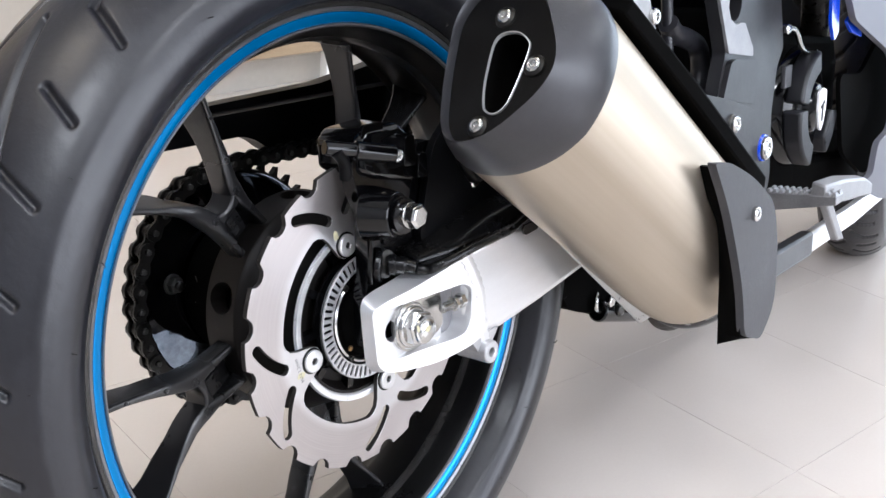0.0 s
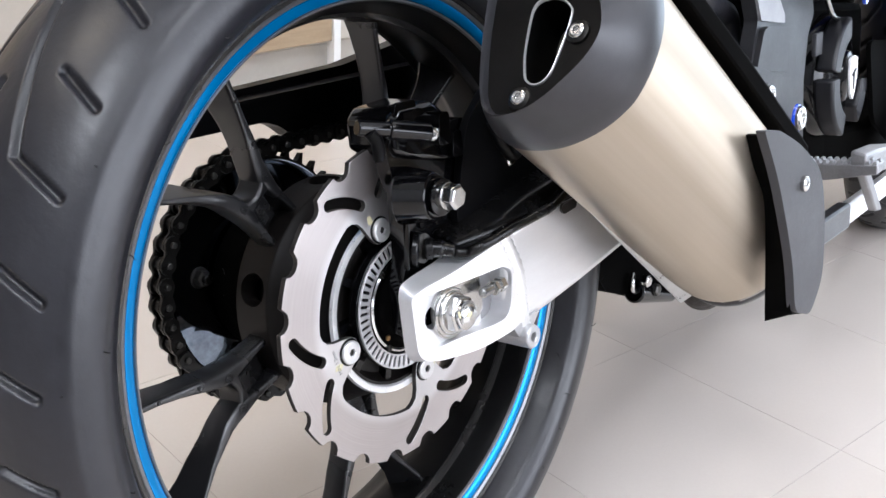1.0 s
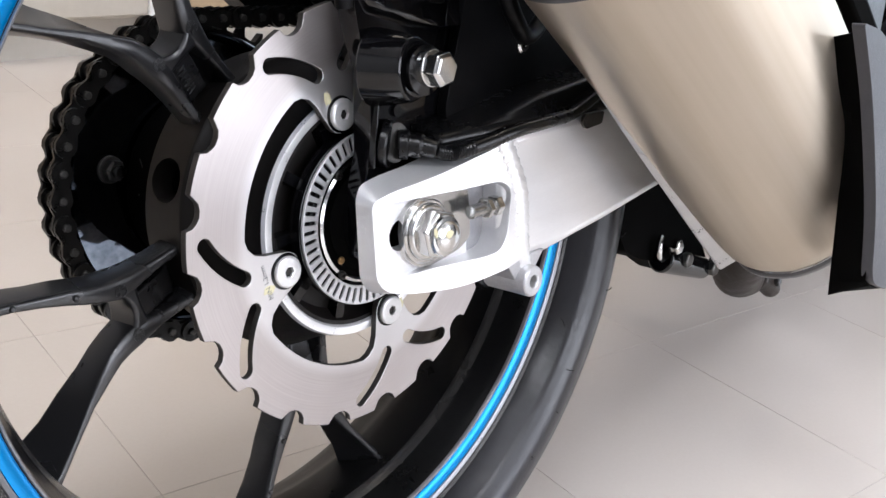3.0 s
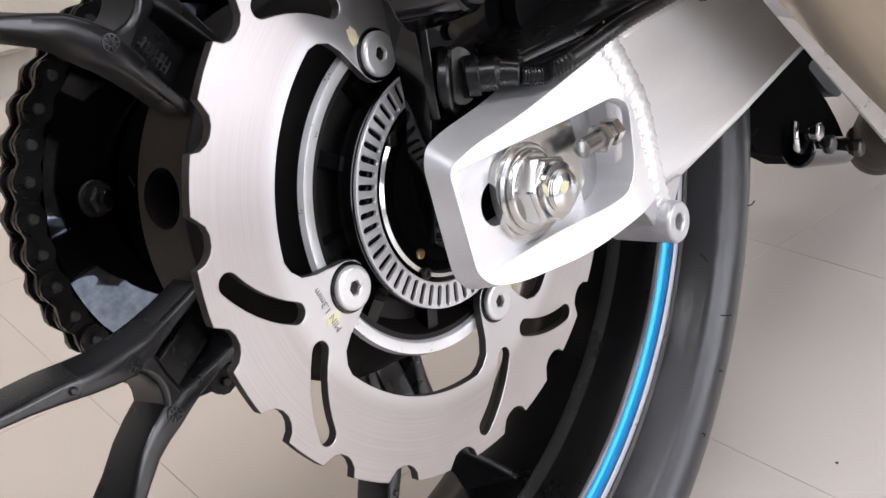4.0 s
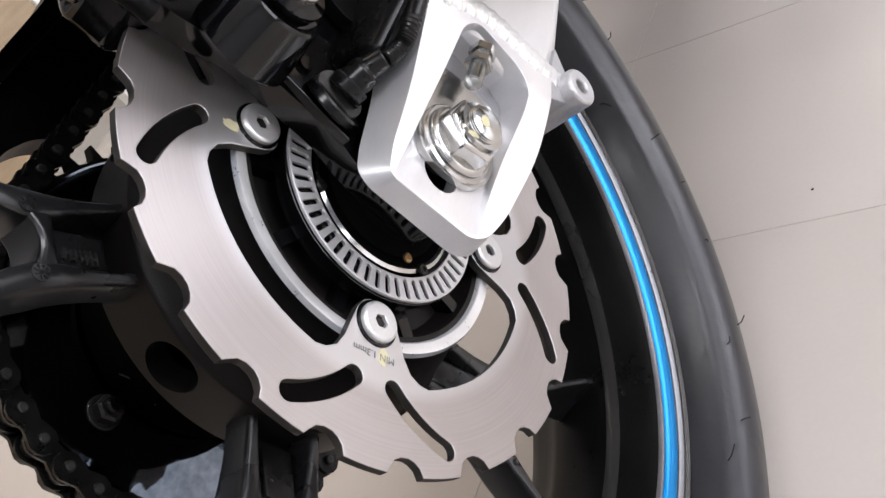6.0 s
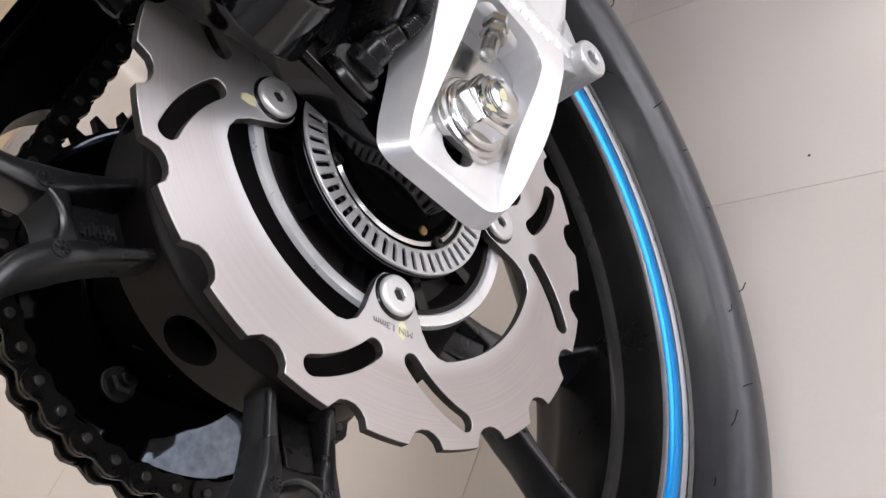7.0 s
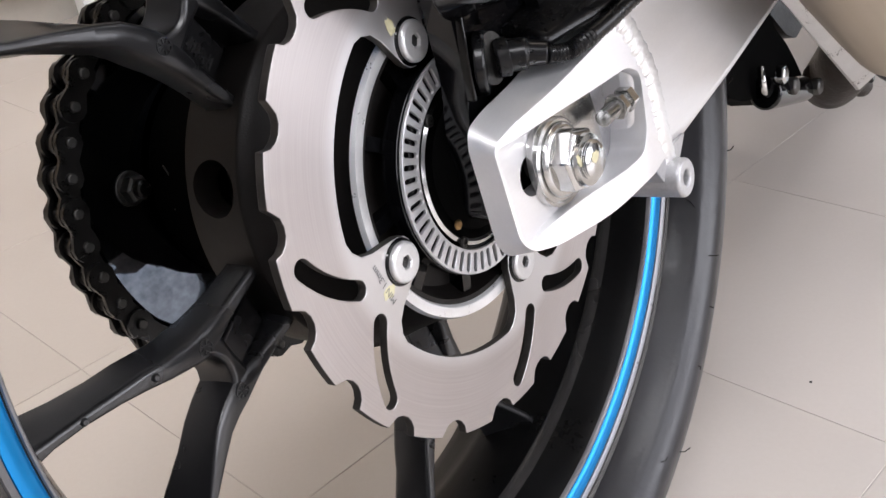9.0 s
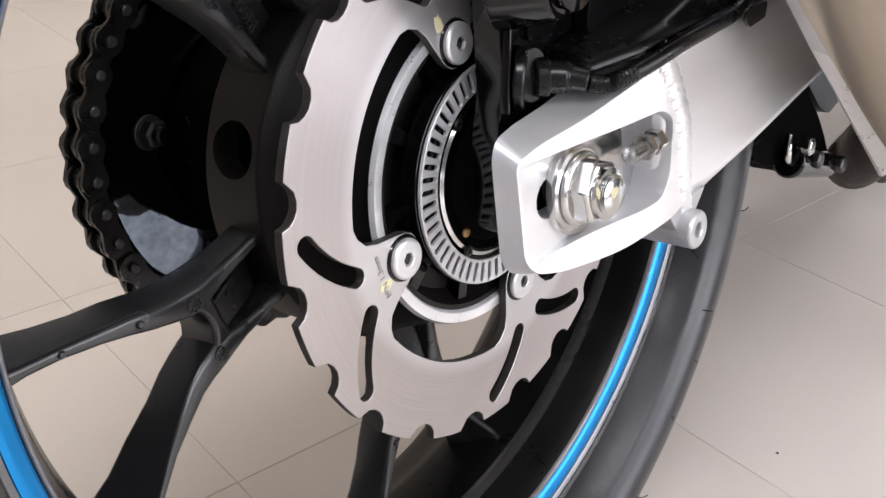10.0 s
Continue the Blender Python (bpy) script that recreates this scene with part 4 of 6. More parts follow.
# weld bead: a low rounded band with slanting ripples, each lapping over the last
wpts = curve_points([(0.0490, -0.1190, 0.0475), (0.0530, -0.1205, 0.0420), (0.0605, -0.1212, 0.0280), (0.0680, -0.1214, 0.0121), (0.0702, -0.1214, -0.0030), (0.0708, -0.1212, -0.0140), (0.0735, -0.1205, -0.0260), (0.0790, -0.1185, -0.0370)], 40)
weld = bmesh.new()
rows_ = []
run = 0.0
for i, p in enumerate(wpts):
    p = Vector(p)
    q = Vector(wpts[min(i + 1, len(wpts) - 1)]) - Vector(wpts[max(i - 1, 0)])
    side = Vector((q.z, 0, -q.x)).normalized()
    if i:
        run += (p - Vector(wpts[i - 1])).length
    row = []
    wide = 0.0066 + 0.0006 * math.sin(run * 900) + 0.0003 * math.sin(run * 2300 + 1)
    for k in range(13):
        u = -1 + k / 6
        ph = (run + 0.0050 * u + 0.0012 * math.sin(run * 410)) / 0.0036
        lap = (ph - math.floor(ph)) ** 1.6
        row.append(weld.verts.new(p + side * wide * u + Vector((0, -(0.0029 + 0.0003 * lap) * (1 - u * u) ** 0.6 + 0.0012, 0))))
    rows_.append(row)
for a, b in zip(rows_, rows_[1:]):
    for k in range(12):
        weld.faces.new((a[k], a[k + 1], b[k + 1], b[k]))
part("weld_bead", weld, weld_bright, swing, "rippled weld bead", smooth=60)
# lug for the paddock stand
lug = bmesh.new()
add_mesh(lug, lathe([(0.0036, -0.1255), (0.0042, -0.1262), (0.0085, -0.1262), (0.0094, -0.1250), (0.0094, -0.0950), (0.0036, -0.0950)], 40, closed=True), Matrix.Translation((0.0768, 0, -0.0436)))
add_mesh(lug, loft([[(0.0690, -0.1190, -0.0440), (0.0860, -0.1190, -0.0400), (0.0860, -0.0990, -0.0400), (0.0690, -0.0990, -0.0440)],
                    [(0.0560, -0.1205, -0.0280), (0.0940, -0.1205, -0.0280), (0.0940, -0.0970, -0.0280), (0.0560, -0.0970, -0.0280)]]))
part("stand_lug", lug, alu_cast, swing, "drilled stand lug", bevel=0.0015)
# black liner paints the shade inside the lug's bore
part("lug_bore", lathe([(0.0, -0.1180), (0.0038, -0.1180), (0.0038, -0.1254)], 24), deep_black, swing).matrix_local = Matrix.Translation((0.0768, 0, -0.0436))

# axle nut, washer, adjuster
block = part("adjuster_block", plate(round_poly([(-0.0188, 0.0010), (-0.0165, 0.0135), (-0.0067, 0.0188), (0.0130, 0.0182), (0.0355, 0.0165), (0.0375, 0.0046), (0.0380, -0.0110), (0.0290, -0.0165), (-0.0003, -0.0212), (-0.0140, -0.0150)], [0.006, 0.008, 0.008, 0.006, 0.001, 0.004, 0.002, 0.006, 0.008, 0.008]), -0.1082, -0.1052), zinc, bike, "zinc plated chain adjuster block", bevel=0.0008)
part("axle_washer", lathe([(0.008, -0.1081), (0.008, -0.1100), (0.0168, -0.1100), (0.0178, -0.1092), (0.0178, -0.1081)], 48, closed=True), zinc, bike, "zinc washer")
nutb = bmesh.new()
add_mesh(nutb, lathe([(0.007, -0.1100), (0.0156, -0.1100), (0.0156, -0.1112), (0.0140, -0.1126), (0.007, -0.1126)], 48, closed=True))
add_mesh(nutb, prism(6, 0.0138, 0.0088, 0.0012), Matrix.Translation((0, -0.1122, 0)) @ spin(45))
nut = part("axle_nut", nutb, zinc, bike, "zinc plated hexagonal axle nut", bevel=0.0005)
part("nut_collar", lathe([(0.0076, -0.1205), (0.0104, -0.1205), (0.0110, -0.1218), (0.0106, -0.1234), (0.0080, -0.1238)], 40, closed=True), zinc, nut)
thread = []
for i in range(6):
    thread += [(0.0081, -0.1208 - i * 0.0010), (0.0073, -0.1213 - i * 0.0010)]
thread += [(0.0066, -0.1268), (0.0, -0.1270)]
part("axle_end", lathe(thread, 36), zinc, nut, "threaded axle end")
part("paint_mark", blot(-0.0020, 0.0020, 0.0030, 0.0024, -0.1270, 8), yellow_ink, nut, "smudged yellow mark")
part("paint_mark", blot(-0.0092, 0.0035, 0.0014, 0.0030, -0.1238, 9, 20), yellow_ink, nut, "smudged yellow mark")

ADJ_Y, ADJ_Z = -0.1165, 0.0062
adj = bmesh.new()
add_mesh(adj, tube([(0.0275, ADJ_Y, ADJ_Z), (0.0530, ADJ_Y, ADJ_Z)], 0.0034, 14))
for i in range(10):
    add_mesh(adj, tube([(0.0282 + i * 0.0011, ADJ_Y, ADJ_Z), (0.0288 + i * 0.0011, ADJ_Y, ADJ_Z)], 0.0039, 14))
adjuster = part("adjuster_bolt", adj, zinc, bike, "threaded chain adjuster bolt")
for nm, x_, r_, h_ in (("lock_nut", 0.0400, 0.0060, 0.0040), ("bolt_head", 0.0475, 0.0058, 0.0055)):
    hx = part(nm, prism(6, r_, h_, 0.0009), zinc, adjuster)
    hx.matrix_local = Matrix.Translation((x_, ADJ_Y, ADJ_Z)) @ pose(0, 0, 0, 0, 0, 90)
part("axle", tube([(-0.0, -0.112, 0.0), (0.0, 0.135, 0.0)], 0.0085, 24), pin_steel, bike, "steel rear axle")
part("axle_spacer", lathe([(0.0086, -0.0935), (0.0220, -0.0935), (0.0235, -0.0920), (0.0235, -0.0700), (0.0300, -0.0665), (0.0086, -0.0660)], 60), deep_black, bike, "black axle spacer")

# ---- brake caliper and its bracket ----
BR = round_poly([(-0.024, -0.018), (-0.0240, 0.022), (-0.0185, 0.040), (-0.0180, 0.085), (-0.0260, 0.104), (-0.0300, 0.128), (0.060, 0.128), (0.070, 0.090), (0.0500, 0.052), (0.030, 0.020), (0.024, -0.018)], 0.006)
bracket = part("caliper_bracket", plate(BR, -0.0865, -0.0740), gloss_black, bike, "black cast caliper bracket", bevel=0.0018)
part("bracket_rib", plate([(-0.0205, 0.034), (-0.0150, 0.080), (-0.0138, 0.080), (-0.0190, 0.034)], -0.0905, -0.0860), gloss_black, bracket, bevel=0.0005)
cal = bmesh.new()
add_mesh(cal, loft([[(-0.024, -0.0900, 0.118), (-0.024, -0.0460, 0.118), (-0.024, -0.0460, 0.138), (-0.024, -0.0860, 0.140)],
                    [(-0.014, -0.0960, 0.112), (-0.014, -0.0440, 0.112), (-0.014, -0.0440, 0.145), (-0.014, -0.0880, 0.147)],
                    [(0.020, -0.0980, 0.104), (0.020, -0.0440, 0.104), (0.020, -0.0440, 0.147), (0.020, -0.0880, 0.147)],
                    [(0.040, -0.0940, 0.102), (0.040, -0.0450, 0.102), (0.040, -0.0450, 0.132), (0.040, -0.0880, 0.132)]]))
caliper = part("brake_caliper", cal, gloss_black, bike, "black single-piston brake caliper over the disc", bevel=0.004, segs=3)
part("pad_pin", tube([(-0.0560, -0.0880, 0.1410), (-0.0350, -0.0960, 0.1365), (-0.0350, -0.0960, 0.1365), (-0.0085, -0.1085, 0.1300)], [0.0052, 0.0052, 0.0068, 0.0068], 20), gloss_black, caliper, bevel=0.001)
part("pin_boot", tube(curve_points([(-0.050, -0.0930, 0.138), (-0.043, -0.0925, 0.130), (-0.040, -0.0910, 0.117)], 5), 0.0044, 12), matt_black, caliper)
for x0, x1, z0, z1, y0 in ((-0.020, 0.004, 0.141, 0.150, -0.088), (0.006, 0.020, 0.118, 0.140, -0.104), (0.024, 0.036, 0.106, 0.124, -0.101)):
    part("caliper_rib", plate(round_poly([(x0, z0), (x1, z0 - 0.001), (x1 - 0.001, z1), (x0 + 0.003, z1)], 0.003), y0, -0.0850), gloss_black, caliper, bevel=0.0012)
pinb = part("pin_screw", prism(18, 0.0046, 0.0040, 0.0008, 0.0021, 0.0018), zinc, caliper, "small bright socket screw")
pinb.matrix_local = Matrix.Translation((-0.0078, -0.1090, 0.1296)) @ pose(0, 0, 0, 0, 0, -18)
part("caliper_boss", tube([(-0.014, -0.0850, 0.0860), (-0.010, -0.0980, 0.0860), (-0.0075, -0.1080, 0.0860)], [0.0205, 0.0185, 0.0165], 36), gloss_black, caliper, bevel=0.001)
for i, (yy, rr) in enumerate(((-0.1085, 0.0140), (-0.1125, 0.0128))):
    part("boot_ring", lathe([(rr - 0.004, yy + 0.002), (rr, yy), (rr, yy - 0.002), (rr - 0.005, yy - 0.003)], 36), gloss_black, caliper).matrix_local = Matrix.Translation((-0.0065, 0, 0.0860))
cb = bmesh.new()
add_mesh(cb, tube([(0, -0.108, 0), (0, -0.116, 0)], 0.0095, 28))
add_mesh(cb, prism(6, 0.0092, 0.0092, 0.0016), Matrix.Translation((0, -0.1155, 0)) @ spin(10))
cbo = part("caliper_bolt", cb, zinc, caliper, "bright zinc hexagonal bolt", bevel=0.0005)
cbo.matrix_local = Matrix.Translation((-0.0058, -0.0035, 0.0872))
part("brake_hose", tube(curve_points([(0.050, -0.118, 0.128), (0.060, -0.120, 0.108), (0.085, -0.112, 0.098), (0.130, -0.104, 0.120), (0.22, -0.10, 0.150), (0.40, -0.09, 0.19)], 8), 0.0050, 14), matt_black, caliper, "black brake hose")
# inner cover behind the exhaust
part("brake_shield", plate(round_poly([(0.030, 0.052), (0.050, 0.125), (0.080, 0.150), (0.190, 0.140), (0.300, 0.075), (0.260, 0.048), (0.140, 0.046), (0.060, 0.047)], 0.012), -0.0945, -0.0880), matt_black, bike, "black plastic brake shield over the swingarm", bevel=0.002)
clip = part("hose_clip", prism(18, 0.0050, 0.0040, 0.001, 0.0022, 0.0018), zinc, bike)
clip.matrix_local = Matrix.Translation((0.083, -0.1060, 0.0925))
part("shield_screw", tube([(0.0005, -0.0865, 0.062), (0.0005, -0.0885, 0.062)], 0.0032, 14), gloss_black, bike)

# wheel speed sensor with its lead
sens = bmesh.new()
add_mesh(sens, tube([(-0.0085, -0.0860, 0.0455), (-0.0062, -0.0900, 0.0450)], 0.0130, 28))
sensor = part("speed_sensor", sens, satin_black, bike, "black wheel speed sensor", bevel=0.001)
flange = [(-0.0048 + 0.0098 * math.cos(i * math.pi / 14), 0.0462 + 0.0108 * math.sin(i * math.pi / 14)) for i in range(28)]
part("sensor_flange", plate(flange, -0.0922, -0.0900), pin_steel, sensor, "bare metal collar", bevel=0.0006)
part("sensor_body", tube([(-0.0028, -0.0915, 0.0450), (0.0010, -0.0955, 0.0448), (0.0012, -0.0957, 0.0448), (0.0050, -0.1020, 0.0442), (0.0052, -0.1022, 0.0442), (0.0090, -0.1090, 0.0425)], [0.0080, 0.0080, 0.0066, 0.0066, 0.0052, 0.0046], 24), satin_black, sensor, bevel=0.001)
lead = curve_points([(0.0080, -0.1085, 0.0420), (0.0163, -0.1125, 0.0398), (0.0228, -0.1165, 0.0410), (0.0389, -0.1215, 0.0446), (0.0587, -0.1250, 0.0487), (0.0854, -0.1250, 0.0500), (0.1145, -0.1240, 0.0520), (0.1600, -0.1200, 0.0640)], 14)
part("sensor_lead", tube(lead, [0.0036 + (0.0004 if i % 2 else 0.0) for i in range(len(lead))], 12), satin_black, sensor, "ribbed black cable")
# ---- exhaust ----
EX_A, EX_V = Vector((0.838, 0, -0.545)), Vector((0.545, 0, 0.838))


def ex(c, y, v):
    """A point by its way along the silencer, its y and its height across it."""
    p = EX_A * c + EX_V * v
    return (p.x, y, p.z)


SEC = [(-0.172, 0.0935), (-0.192, 0.0965), (-0.207, 0.1040), (-0.220, 0.1150), (-0.230, 0.1280), (-0.238, 0.1440), (-0.2425, 0.1620), (-0.2435, 0.1800), (-0.2410, 0.1980), (-0.2350, 0.2140),
       (-0.2240, 0.2280), (-0.2080, 0.2380), (-0.1900, 0.2430), (-0.1700, 0.2420), (-0.1530, 0.2330), (-0.1430, 0.2180), (-0.1385, 0.2000), (-0.1385, 0.1800), (-0.1395, 0.1600), (-0.1410, 0.1380), (-0.1450, 0.1150), (-0.1550, 0.0985)]
FACE = [(-0.176, 0.1060), (-0.186, 0.1075), (-0.196, 0.1120), (-0.206, 0.1200), (-0.215, 0.1300), (-0.2235, 0.1410), (-0.2290, 0.1520), (-0.2310, 0.1630), (-0.2280, 0.1760), (-0.2210, 0.1900),
        (-0.2120, 0.2050), (-0.2010, 0.2170), (-0.1860, 0.2240), (-0.1700, 0.2230), (-0.1570, 0.2160), (-0.1490, 0.2040), (-0.1460, 0.1900), (-0.1480, 0.1730), (-0.1510, 0.1560), (-0.1555, 0.1370), (-0.1610, 0.1190), (-0.1680, 0.1090)]


def eased(pts, n=4):
    """A closed line of points, made smooth by n steps between them."""
    k = len(pts)
    P = [Vector(p) for p in pts]
    out = []
    for i in range(k):
        p0, p1, p2, p3 = P[i - 1], P[i], P[(i + 1) % k], P[(i + 2) % k]
        for q in range(n):
            t = q / n
            v = 0.5 * ((2 * p1) + (p2 - p0) * t + (2 * p0 - 5 * p1 + 4 * p2 - p3) * t * t + (3 * p1 - p0 - 3 * p2 + p3) * t ** 3)
            out.append((v.x, v.y))
    return out


SEC, FACE = eased(SEC), eased(FACE)
# towards the outlet the can's underside rises a little
SEC_REAR = [(y, v + 0.011 * max(0.0, (0.140 - v) / 0.047)) for y, v in SEC]


def scaled(sec, k):
    cy, cv = sum(p[0] for p in sec) / len(sec), sum(p[1] for p in sec) / len(sec)
    return [(cy + (y - cy) * k, cv + (v - cv) * k) for y, v in sec]


def mixed(a, b, t):
    return [(p[0] * (1 - t) + q[0] * t, p[1] * (1 - t) + q[1] * t) for p, q in zip(a, b)]


def skin(rows, caps=(True, True)):
    bm = bmesh.new()
    rings = [[bm.verts.new(ex(c, y, v)) for y, v in sec] for c, sec in rows]
    n = len(rings[0])
    for a, b in zip(rings, rings[1:]):
        for i in range(n):
            bm.faces.new((a[i], a[(i + 1) % n], b[(i + 1) % n], b[i]))
    if caps[0]:
        bm.faces.new(rings[0])
    if caps[1]:
        bm.faces.new(rings[-1])
    return bm


END = [(0.262, 1.0), (0.280, 0.990), (0.293, 0.965), (0.303, 0.92), (0.311, 0.84), (0.315, 0.72)]
silencer = part("exhaust_silencer", skin([(-0.0640, SEC_REAR), (0.05, mixed(SEC_REAR, SEC, 0.40)), (0.15, mixed(SEC_REAR, SEC, 0.80)), (0.22, SEC)] + [(c, scaled(SEC, k)) for c, k in END]),
                can_steel, bike, "brushed steel exhaust silencer with a dark grey end cap", smooth=50)
part("end_cap", skin([(-0.0560, scaled(SEC_REAR, 1.012)), (-0.0590, scaled(SEC_REAR, 1.018)), (-0.0700, scaled(SEC_REAR, 1.012)), (-0.0860, mixed(SEC_REAR, FACE, 0.30)), (-0.1010, mixed(SEC_REAR, FACE, 0.78)), (-0.1070, FACE), (-0.1050, scaled(FACE, 0.975)), (-0.0990, scaled(FACE, 0.955))], (False, False)),
     cap_grey, silencer, "dark grey painted end cap", smooth=40)
OUTLET = [(-0.1884, 0.1868), (-0.1961, 0.1858), (-0.2028, 0.1812), (-0.2056, 0.1754), (-0.2050, 0.1577), (-0.2027, 0.1401), (-0.1997, 0.1329), (-0.1946, 0.1294), (-0.1882, 0.1305), (-0.1844, 0.1349), (-0.1803, 0.1485), (-0.1781, 0.1644), (-0.1774, 0.1785), (-0.1809, 0.1846)]
OUTLET = eased(OUTLET)
end_face = bmesh.new()
ends = []
for c in (-0.0995, -0.0960):
    loops = []
    edges = []
    for pts in (scaled(FACE, 0.96), OUTLET):
        vs = [end_face.verts.new(ex(c, y, v)) for y, v in pts]
        loops.append(vs)
        edges += [end_face.edges.new((vs[i], vs[(i + 1) % len(vs)])) for i in range(len(vs))]
    bmesh.ops.triangle_fill(end_face, edges=edges, use_beauty=True)
    ends.append(loops)
for a, b in zip(*ends):
    for i in range(len(a)):
        end_face.faces.new((a[i], a[(i + 1) % len(a)], b[(i + 1) % len(a)], b[i]))
part("end_plate", end_face, matt_black, silencer, "matt black end plate")

part("outlet_rim", skin([(-0.0985, scaled(OUTLET, 1.02)), (-0.1010, scaled(OUTLET, 1.012)), (-0.1012, scaled(OUTLET, 0.985)), (-0.0990, scaled(OUTLET, 0.965))], (False, False)), machined, silencer, "thin steel outlet rim")
part("outlet_bore", skin([(-0.0985, scaled(OUTLET, 0.975)), (-0.0300, scaled(OUTLET, 0.95))], (False, True)), deep_black, silencer)
AX_TURN = (-EX_A).to_track_quat("-Y", "Z").to_matrix().to_4x4()
for y, v in ((-0.1795, 0.1972), (-0.2129, 0.1639), (-0.1854, 0.1201)):
    s_ = part("cap_screw", prism(24, 0.0052, 0.0042, 0.0010, 0.0024, 0.0020), zinc, silencer, "bright socket screw", bevel=0.0004)
    s_.matrix_local = Matrix.Translation(ex(-0.0995, y, v)) @ AX_TURN
    w_ = part("screw_seat", lathe([(0.0050, -0.0022), (0.0072, -0.0016), (0.0078, 0.0)], 28), carbon_steel, silencer)
    w_.matrix_local = Matrix.Translation(ex(-0.0995, y, v)) @ AX_TURN
# folded seam along the can's underside, its lip at the front end, and the black bracket on its inner side
seam = skin([(-0.056, [(-0.1560, 0.1160), (-0.1390, 0.1275), (-0.1380, 0.1295), (-0.1480, 0.1300)]), (0.120, [(-0.1530, 0.1040), (-0.1430, 0.1070), (-0.1415, 0.1085), (-0.1440, 0.1180)]), (0.292, [(-0.1570, 0.0995), (-0.1480, 0.0905), (-0.1460, 0.0905), (-0.1460, 0.1050)])])
part("can_seam", seam, machined, silencer, "folded bright seam")
part("can_lip", skin([(0.300, scaled(SEC, 0.955)), (0.303, scaled(SEC, 0.972)), (0.309, scaled(SEC, 0.965)), (0.314, scaled(SEC, 0.90))], (False, False)), cap_grey, silencer, "dull grey lip", smooth=40)
strap = [(-0.150, 0.236), (-0.205, 0.2400), (-0.232, 0.2330), (-0.236, 0.2450), (-0.205, 0.2600), (-0.150, 0.2600)]
part("inner_bracket", skin([(-0.04, scaled(strap, 0.9)), (0.10, strap), (0.275, strap), (0.300, scaled(strap, 0.8))]), deep_black, silencer, "black mounting bracket", bevel=0.002)
part("link_pipe", tube(curve_points([ex(0.295, -0.175, 0.185), ex(0.36, -0.150, 0.180), (0.480, -0.090, -0.128), (0.56, -0.055, -0.170), (0.66, -0.035, -0.190), (0.80, -0.03, -0.195)], 8), 0.024, 24), sooty_steel, silencer, "sooty dark link pipe", smooth=60)
for x, z, r_ in ((0.500, -0.150, 0.011), (0.556, -0.172, 0.012), (0.612, -0.196, 0.010)):
    part("pipe_clamp", tube([(x - 0.022, -0.066, z + 0.016), (x - 0.004, -0.066, z + 0.006), (x + 0.016, -0.064, z - 0.004), (x + 0.030, -0.062, z - 0.002)], [r_ * 0.8, r_, r_ * 1.05, r_ * 0.7], 14), sooty_steel, silencer, "dirty dark pipe clamp", bevel=0.002)
    part("clamp_bolt", prism(6, 0.0052, 0.006, 0.001), carbon_steel, silencer).matrix_local = Matrix.Translation((x, -0.074, z + 0.010))

# heat shield at the silencer's front end
GUARD = [(0.165, 0.107), (0.1954, 0.1018), (0.2444, 0.0824), (0.2988, 0.0497), (0.3128, 0.0057), (0.3131, -0.0474), (0.2828, -0.070), (0.2443, -0.0555), (0.2354, -0.0139), (0.2177, 0.0249), (0.1947, 0.0673)]
shield = part("heat_shield", plate(round_poly(GUARD, [0.004, 0.006, 0.03, 0.02, 0.02, 0.02, 0.01, 0.012, 0.02, 0.02, 0.02]), -0.2680, -0.2610), guard_grey, bike, "dark grey plastic heat shield beside the silencer", bevel=0.003, segs=3)
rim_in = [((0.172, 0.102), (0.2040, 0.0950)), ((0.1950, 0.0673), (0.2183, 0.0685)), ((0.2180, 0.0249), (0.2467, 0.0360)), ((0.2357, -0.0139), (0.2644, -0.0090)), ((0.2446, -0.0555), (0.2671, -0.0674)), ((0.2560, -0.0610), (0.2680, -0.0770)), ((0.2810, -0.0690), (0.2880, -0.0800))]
# the gap's shade beside the can is painted on as near-black
part("shield_inside", loft([[(a[0], -0.2640, a[1]), (b[0], -0.2350, b[1]), (b[0] + 0.005, -0.2350, b[1]), (a[0] + 0.007, -0.2620, a[1])] for a, b in rim_in]), deep_black, shield, "inner edge blackened for the shade of the gap", smooth=40)
gb_ = part("shield_bolt", prism(18, 0.0062, 0.0045, 0.0012, 0.0028, 0.0022), zinc, shield, "bright socket bolt", bevel=0.0004)
gb_.matrix_local = Matrix.Translation((0.2500, -0.2680, 0.0500))

# ---- footrest bracket, lever and frame ----
part("rider_bracket", plate(round_poly([(0.360, 0.130), (0.449, 0.112), (0.529, 0.090), (0.556, 0.000), (0.545, -0.040), (0.490, 0.020), (0.420, 0.080)], 0.008), -0.1600, -0.1480), frame_grey, bike, "grey footrest bracket", bevel=0.002)
for x, z, r_ in ((0.464, 0.084, 0.0090), (0.560, 0.043, 0.0135)):
    b_ = part("frame_bolt", prism(24, r_, 0.008, 0.002, r_ * 0.5, 0.003), zinc, bike, "bright flanged frame bolt", bevel=0.0006)
    b_.matrix_local = Matrix.Translation((x, -0.1600, z))
    part("bolt_collar", lathe([(r_ * 0.9, -0.0030), (r_ * 1.12, -0.0024), (r_ * 1.16, 0.0)], 28), fairing_blue if r_ > 0.01 else pin_steel, b_)
